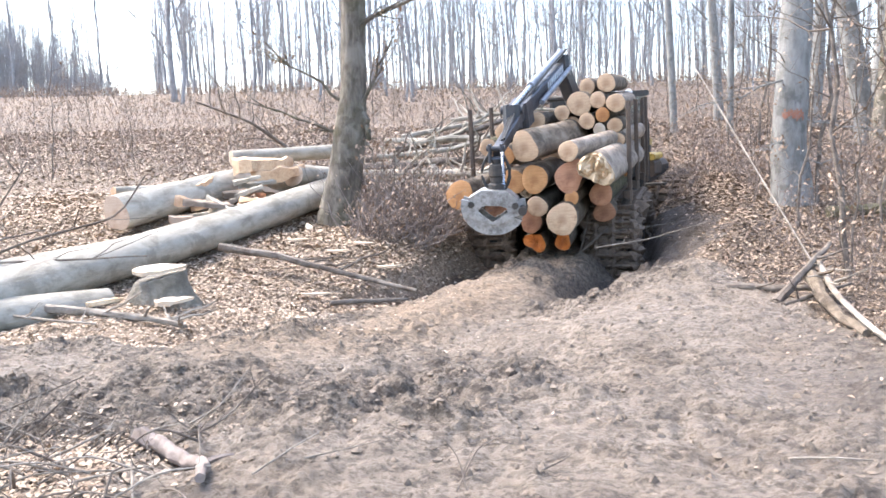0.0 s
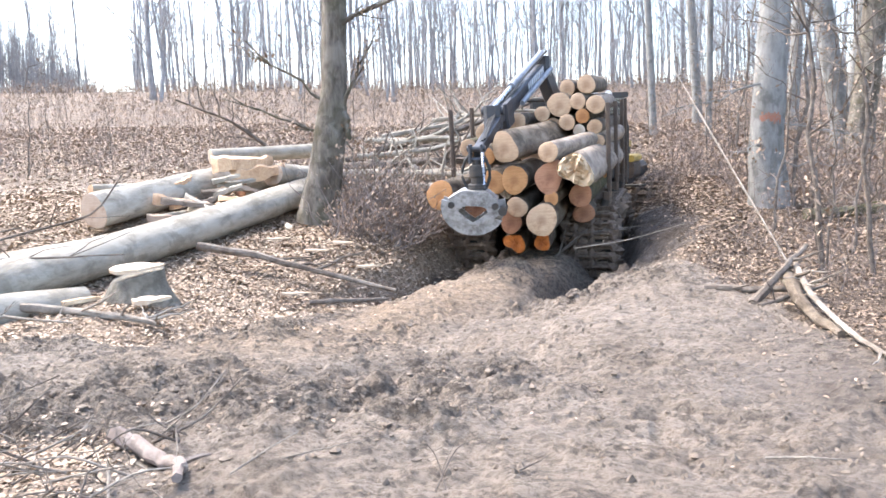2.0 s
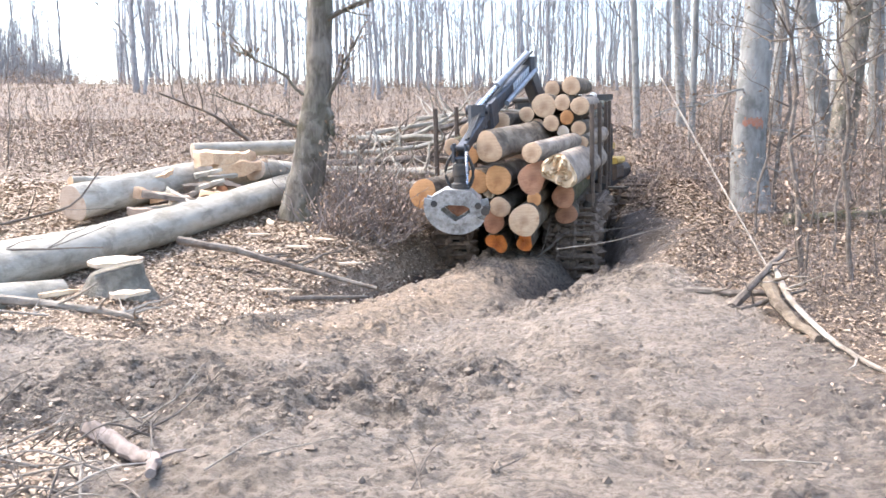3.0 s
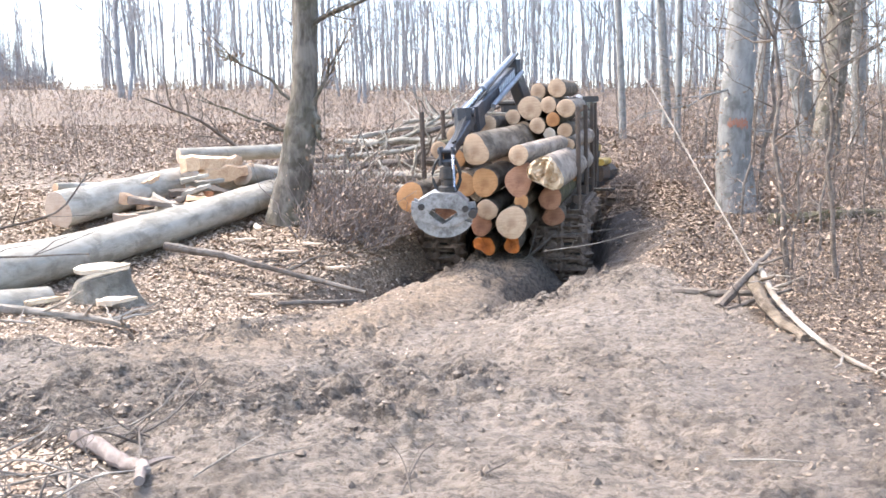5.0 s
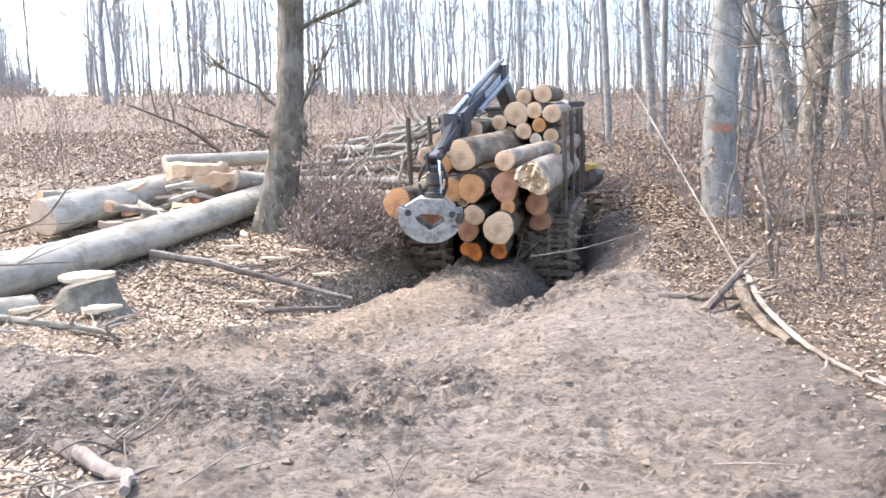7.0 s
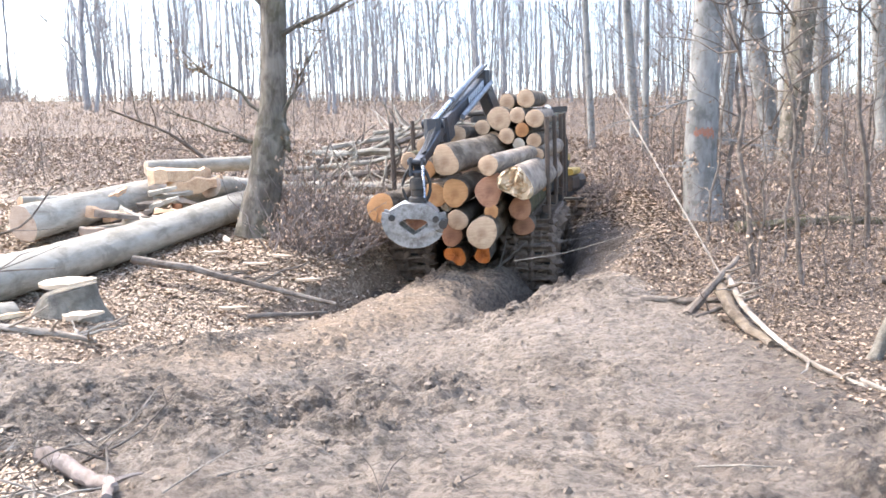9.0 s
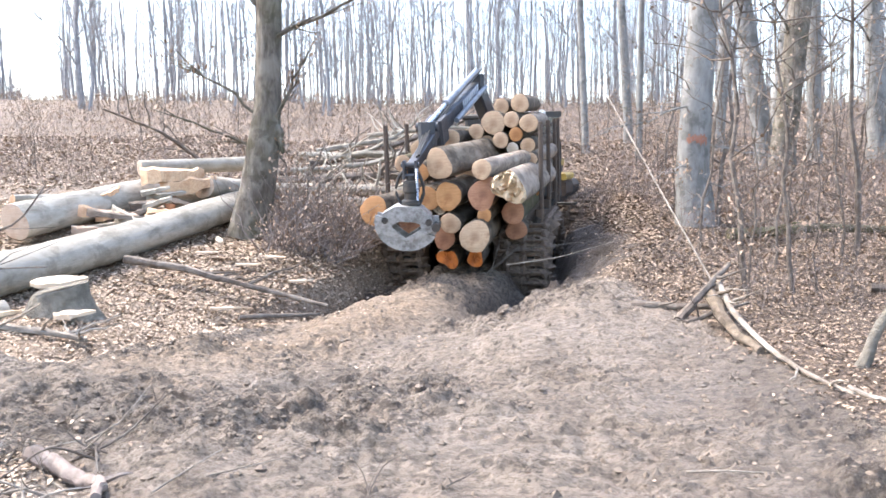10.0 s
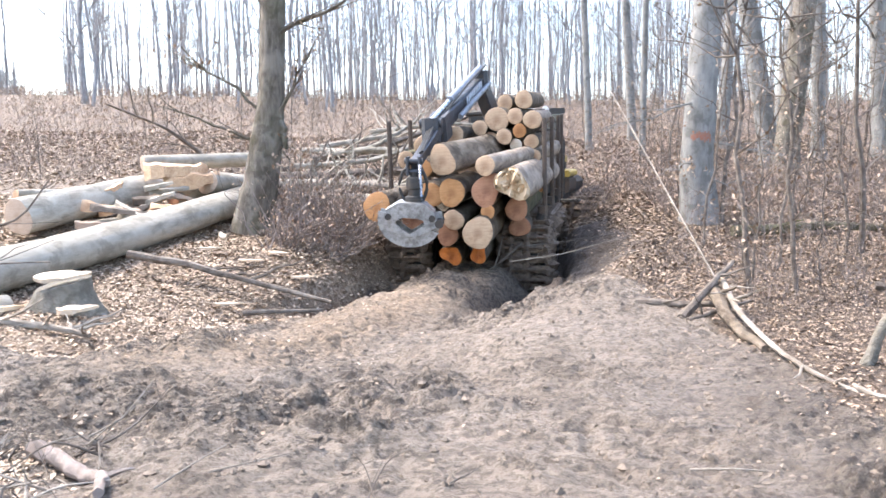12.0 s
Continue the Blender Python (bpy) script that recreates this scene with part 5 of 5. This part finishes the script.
    s.tube([base + Vector((-0.13, 0, -0.10)), base + Vector((0.13, 0, -0.10))], 0.04, 10)
    part("link", s, CRANE, hang)
    s = Soup()
    s.tube([base + Vector((0, 0, z)) for z in (-0.1, -0.16, -0.18, -0.32, -0.34, -0.42, -0.44, -0.5)], [0.06, 0.06, 0.11, 0.12, 0.10, 0.10, 0.14, 0.14], 16)
    part("rotator", s, DARK, hang)
    for side, out in ((-1, 0.17), (1, 0.12), (1, 0.15)):
        s = Soup()
        pts = [base + Vector((side * x, 0.05 - 0.08 * (out > 0.14), z)) for x, z in ((0.07, 0.0), (out, -0.12), (out + 0.05, -0.3), (out, -0.45), (0.09, -0.52))]
        k = np.linspace(0, 4, 17)
        q = np.stack([np.interp(k, range(5), [p[i] for p in pts]) for i in range(3)], 1)
        q[1:-1] = (q[:-2] + q[1:-1] + q[2:]) / 3
        s.tube(q, 0.02, 7)
        part("hose", s, RUBBER, hang)
    s = Soup()
    s.tube([base + Vector((0.10, -0.06, z)) for z in np.linspace(0.0, -0.5, 34)], [0.026 if i % 2 else 0.017 for i in range(34)], 7)
    part("hose_guard", s, CHROME, hang, "coiled steel guard round a hose")
    g = Matrix.Translation(base + Vector((-0.06, -0.05, -0.82))) @ pose(0, 0, 0, 0, 4, 10)
    crown = [(-0.20, 0.30), (0.20, 0.30), (0.34, 0.17), (0.40, 0.02), (0.2, -0.10), (0.0, -0.17), (-0.2, -0.10), (-0.42, 0.02), (-0.34, 0.17)]
    window = [(-0.10, 0.11), (0.10, 0.11), (0.18, 0.08), (0.20, 0.03), (0.08, -0.06), (0.0, -0.11), (-0.08, -0.06), (-0.20, 0.03), (-0.18, 0.08)]
    left, right = [], []
    for i in range(13):
        a = math.pi * (0.93 + 0.92 * i / 12)
        left.append((0.45 * math.cos(a), 0.40 * math.sin(a) + 0.10))
    for i in range(12, -1, -1):
        a = math.pi * (0.93 + 0.88 * i / 12)
        left.append((0.31 * math.cos(a) + 0.01, 0.25 * math.sin(a) + 0.10))
    right = [(-x * 0.97, z + 0.015) for x, z in left][::-1]
    for name, y, outline, label in (("jaw", -0.17, left, "curved jaw of worn bare steel"), ("jaw", 0.0, right, ""), ("jaw", 0.17, left, "")):
        s = Soup()
        s.plate(outline, 0.05, g @ Matrix.Translation((0, y, 0)))
        part(name, s.mesh(name, STEEL, False), STEEL, hang, label)
    for y in (-0.22, 0.22):
        s = Soup()
        s.plate(crown, 0.035, g @ Matrix.Translation((0, y, 0)), window)
        part("yoke_plate", s.mesh("yoke_plate", STEEL, False), STEEL, hang)
    s = Soup()
    s.plate([(-0.17, 0.315), (0.17, 0.315), (0.33, 0.20), (0.30, 0.18), (0.15, 0.285), (-0.15, 0.285), (-0.30, 0.18), (-0.35, 0.20)], 0.46, g)
    part("yoke_top", s, STEEL, hang)
    for x, z in ((-0.30, 0.12), (0.30, 0.12), (0.4, 0.05)):
        s = Soup()
        s.tube([g @ Vector((x, -0.27, z)), g @ Vector((x, 0.27, z))], 0.045 if x < 0.35 else 0.06, 12)
        part("pivot_pin", s, DARK, hang)
    s = Soup()
    s.tube([g @ Vector((-0.3, 0, 0.14)), g @ Vector((0.3, 0, 0.14))], 0.06, 12)
    part("grapple_cylinder", s, DARK, hang)


crane()

# ---- the load: every log placed in the forwarder's bunk ----
LOAD = (  # x, y and z of the near end, radius, length, bark, wood, oval, jag, label
    (-1.070, -1.50, 1.707, 0.215, 4.2, LOAD_BARK, CUT_ORANGE, 0.08, 0.0, "orange-ended log leaning out beside the stakes"),
    (-0.058, -1.60, 2.377, 0.205, 4.4, LOAD_BARK, CUT_PALE, 0.20, 0.0, "thick pale-ended log on top of the load"),
    (0.537, -1.50, 2.288, 0.145, 4.0, PALE_BARK, CUT_PALE, 0.05, 0.0, "pale smooth-barked log on top of the load"),
    (0.93, -1.60, 2.040, 0.23, 4.0, PALE_BARK, SPLIT, 0.30, 0.10, "thick log with a torn, splintered pale end"),
    (0.025, -1.40, 1.900, 0.20, 4.2, LOAD_BARK, CUT_ORANGE, 0.10, 0.0, "orange-ended log in the load"),
    (0.536, -1.40, 1.934, 0.225, 4.2, LOAD_BARK, CUT_RED, 0.28, 0.0, "lobed reddish butt log in the load"),
    (-0.342, -1.20, 1.850, 0.19, 4.0, LOAD_BARK, CUT_ORANGE, 0.10, 0.0, "orange-ended log behind the grapple"),
    (0.545, -1.40, 1.618, 0.105, 4.0, LOAD_BARK, CUT_ORANGE, 0.06, 0.0, "thin log between thicker ones in the load"),
    (0.432, -1.60, 1.344, 0.225, 4.2, LOAD_BARK, CUT_PALE, 0.10, 0.0, "thick pale log with clear growth rings"),
    (0.046, -1.40, 1.506, 0.15, 4.2, LOAD_BARK, CUT_PALE, 0.08, 0.0, "pale-ended log in the lower load"),
    (-0.073, -1.30, 1.277, 0.165, 4.2, LOAD_BARK, CUT_RED, 0.10, 0.0, "reddish-ended log in the lower load"),
    (-0.045, -1.20, 0.951, 0.145, 3.2, LOAD_BARK, CUT_VIVID, 0.35, 0.03, "vivid orange split log at the bottom of the load"),
    (0.363, -1.20, 0.970, 0.13, 3.2, LOAD_BARK, CUT_VIVID, 0.25, 0.03, "vivid orange log at the bottom of the load"),
    (0.911, -1.00, 1.616, 0.17, 3.6, MOSSY_BARK, CUT_RED, 0.08, 0.0, "dark mossy log with a red-brown end"),
    (-0.143, -1.15, 1.700, 0.10, 3.6, LOAD_BARK, WHITE_SPLIT, 0.25, 0.06, "small splintered pale log between others"),
    (-0.709, -0.70, 1.448, 0.20, 3.6, LOAD_BARK, CUT_RED, 0.10, 0.0, "dark log low in the load"),
    (-0.567, -0.80, 2.201, 0.17, 3.8, LOAD_BARK, CUT_ORANGE, 0.1, 0.0, "rough-barked log behind the grapple"),
    (0.892, -0.50, 1.283, 0.16, 3.6, LOAD_BARK, CUT_RED, 0.10, 0.0, "dark log by the stakes"),
    (-0.586, -0.20, 1.749, 0.2, 3.6, LOAD_BARK, CUT_PALE, 0.1, 0.0, "rough-barked log inside the load"),
    (0.012, 0.00, 2.200, 0.2, 3.6, LOAD_BARK, CUT_PALE, 0.1, 0.0, "rough-barked log in the middle of the load"),
    (-0.245, 0.30, 2.661, 0.15, 3.2, LOAD_BARK, CUT_PALE, 0.06, 0.0, "short log high in the load"),
    (-1.071, 0.30, 2.282, 0.14, 3.2, MOSSY_BARK, CUT_PALE, 0.08, 0.0, "yellowish-ended log by the stakes"),
    (-0.801, 0.40, 2.502, 0.15, 3.2, LOAD_BARK, CUT_PALE, 0.08, 0.0, "pale-ended log by the crane boom"),
    (0.126, 0.60, 2.766, 0.125, 3.0, LOAD_BARK, CUT_PALE, 0.05, 0.0, "pale-ended log in the upper load"),
    (0.411, 0.60, 2.897, 0.195, 3.0, LOAD_BARK, CUT_PALE, 0.06, 0.0, "thick cracked log in the upper load"),
    (0.708, 0.60, 2.942, 0.13, 3.0, LOAD_BARK, CUT_PALE, 0.05, 0.0, "pale-ended log in the upper load"),
    (1.022, 0.30, 2.885, 0.145, 3.2, PALE_BARK, CUT_PALE, 0.05, 0.0, "pale-ended log at the top by the stakes"),
    (0.778, 0.60, 2.704, 0.115, 3.0, LOAD_BARK, CUT_ORANGE, 0.05, 0.0, "round log in the upper load"),
    (0.967, 0.60, 2.525, 0.12, 3.0, LOAD_BARK, CUT_PALE, 0.05, 0.0, "round log in the upper load"),
    (0.718, 0.60, 2.476, 0.10, 3.0, LOAD_BARK, WHITE_SPLIT, 0.05, 0.0, "small log with a white end in the upper load"),
    (0.993, 0.60, 2.288, 0.125, 3.0, LOAD_BARK, CUT_PALE, 0.05, 0.0, "round log in the middle of the load"),
    (0.817, 0.90, 3.203, 0.15, 2.9, LOAD_BARK, CUT_PALE, 0.06, 0.0, "log lying on the very top of the load"),
    (1.029, 0.60, 2.049, 0.115, 3.0, LOAD_BARK, CUT_ORANGE, 0.05, 0.0, "orange-ended log by the stakes"),
    (0.276, 0.70, 2.579, 0.12, 3.0, LOAD_BARK, CUT_PALE, 0.05, 0.0, "log in the upper load"),
    (0.467, 1.20, 3.167, 0.13, 2.8, LOAD_BARK, CUT_PALE, 0.05, 0.0, "log lying on the top of the load"),
    (0.537, 0.50, 2.618, 0.13, 3.0, LOAD_BARK, CUT_PALE, 0.05, 0.0, "log inside the upper load"),
    (1.033, 1.00, 1.780, 0.13, 2.8, LOAD_BARK, CUT_ORANGE, 0.05, 0.0, "orange-ended log low by the stakes"),
)
for k, (x, y, z, r, length, bark, cut, oval, jag, label) in enumerate(LOAD):
    skew = pose(0, 0, 0, (k * 37 % 5 - 2) * 0.35 + (1.2 if k == 1 else 0), 0, (k * 53 % 7 - 3) * 0.6 + {0: -4.0, 1: -9.0, 2: -8.0, 3: -3.0}.get(k, 0))
    make_log(TAIL @ Matrix.Translation((x, y, z)) @ skew, r, length, bark, cut, 300 + k, label, "logs of the load", oval, 0.05, 0.0, jag, 22)

for k, row in enumerate((((0.50, -0.9, 0.55), (0.62, -0.8, 0.95), (0.70, -0.7, 1.35)), ((0.15, -0.9, 0.42), (0.55, -0.75, 0.72), (0.95, -0.65, 1.05)), ((0.85, -0.8, 1.02), (1.5, -0.6, 1.06), (2.3, -0.2, 1.12)))):
    branch([tuple(TAIL @ Vector(q)) for q in row], (0.012, 0.03, 0.008)[k], "dry branch caught under the load", 500 + k, TWIG, 3, "branch", 0.2, 0.3)

# ---- loose clods on the churned mud ----


def scatter_clods():
    rng = np.random.default_rng(91)
    s = Soup()
    x, y = -5 + 10 * rng.random(60000), 4.0 + 9.0 * rng.random(60000)
    chance = mud_share(x, y) * (0.12 + 0.35 * churned_share(x, y)) * smooth(13.5, 6.0, y)
    ok = rng.random(60000) < chance
    x, y = x[ok][:9000], y[ok][:9000]
    r = 0.010 + 0.022 * rng.random(len(x)) ** 3
    z = ground_height(x, y) + relief(x, y) - r * 0.2
    for row in zip(x, y, z, r):
        lump(s, row[:3], row[3], rng)
    tagged(part("mud_clods", s, WET_MUD), "loose crumbled clods of mud on the track", "mud", kind="stuff")


scatter_clods()
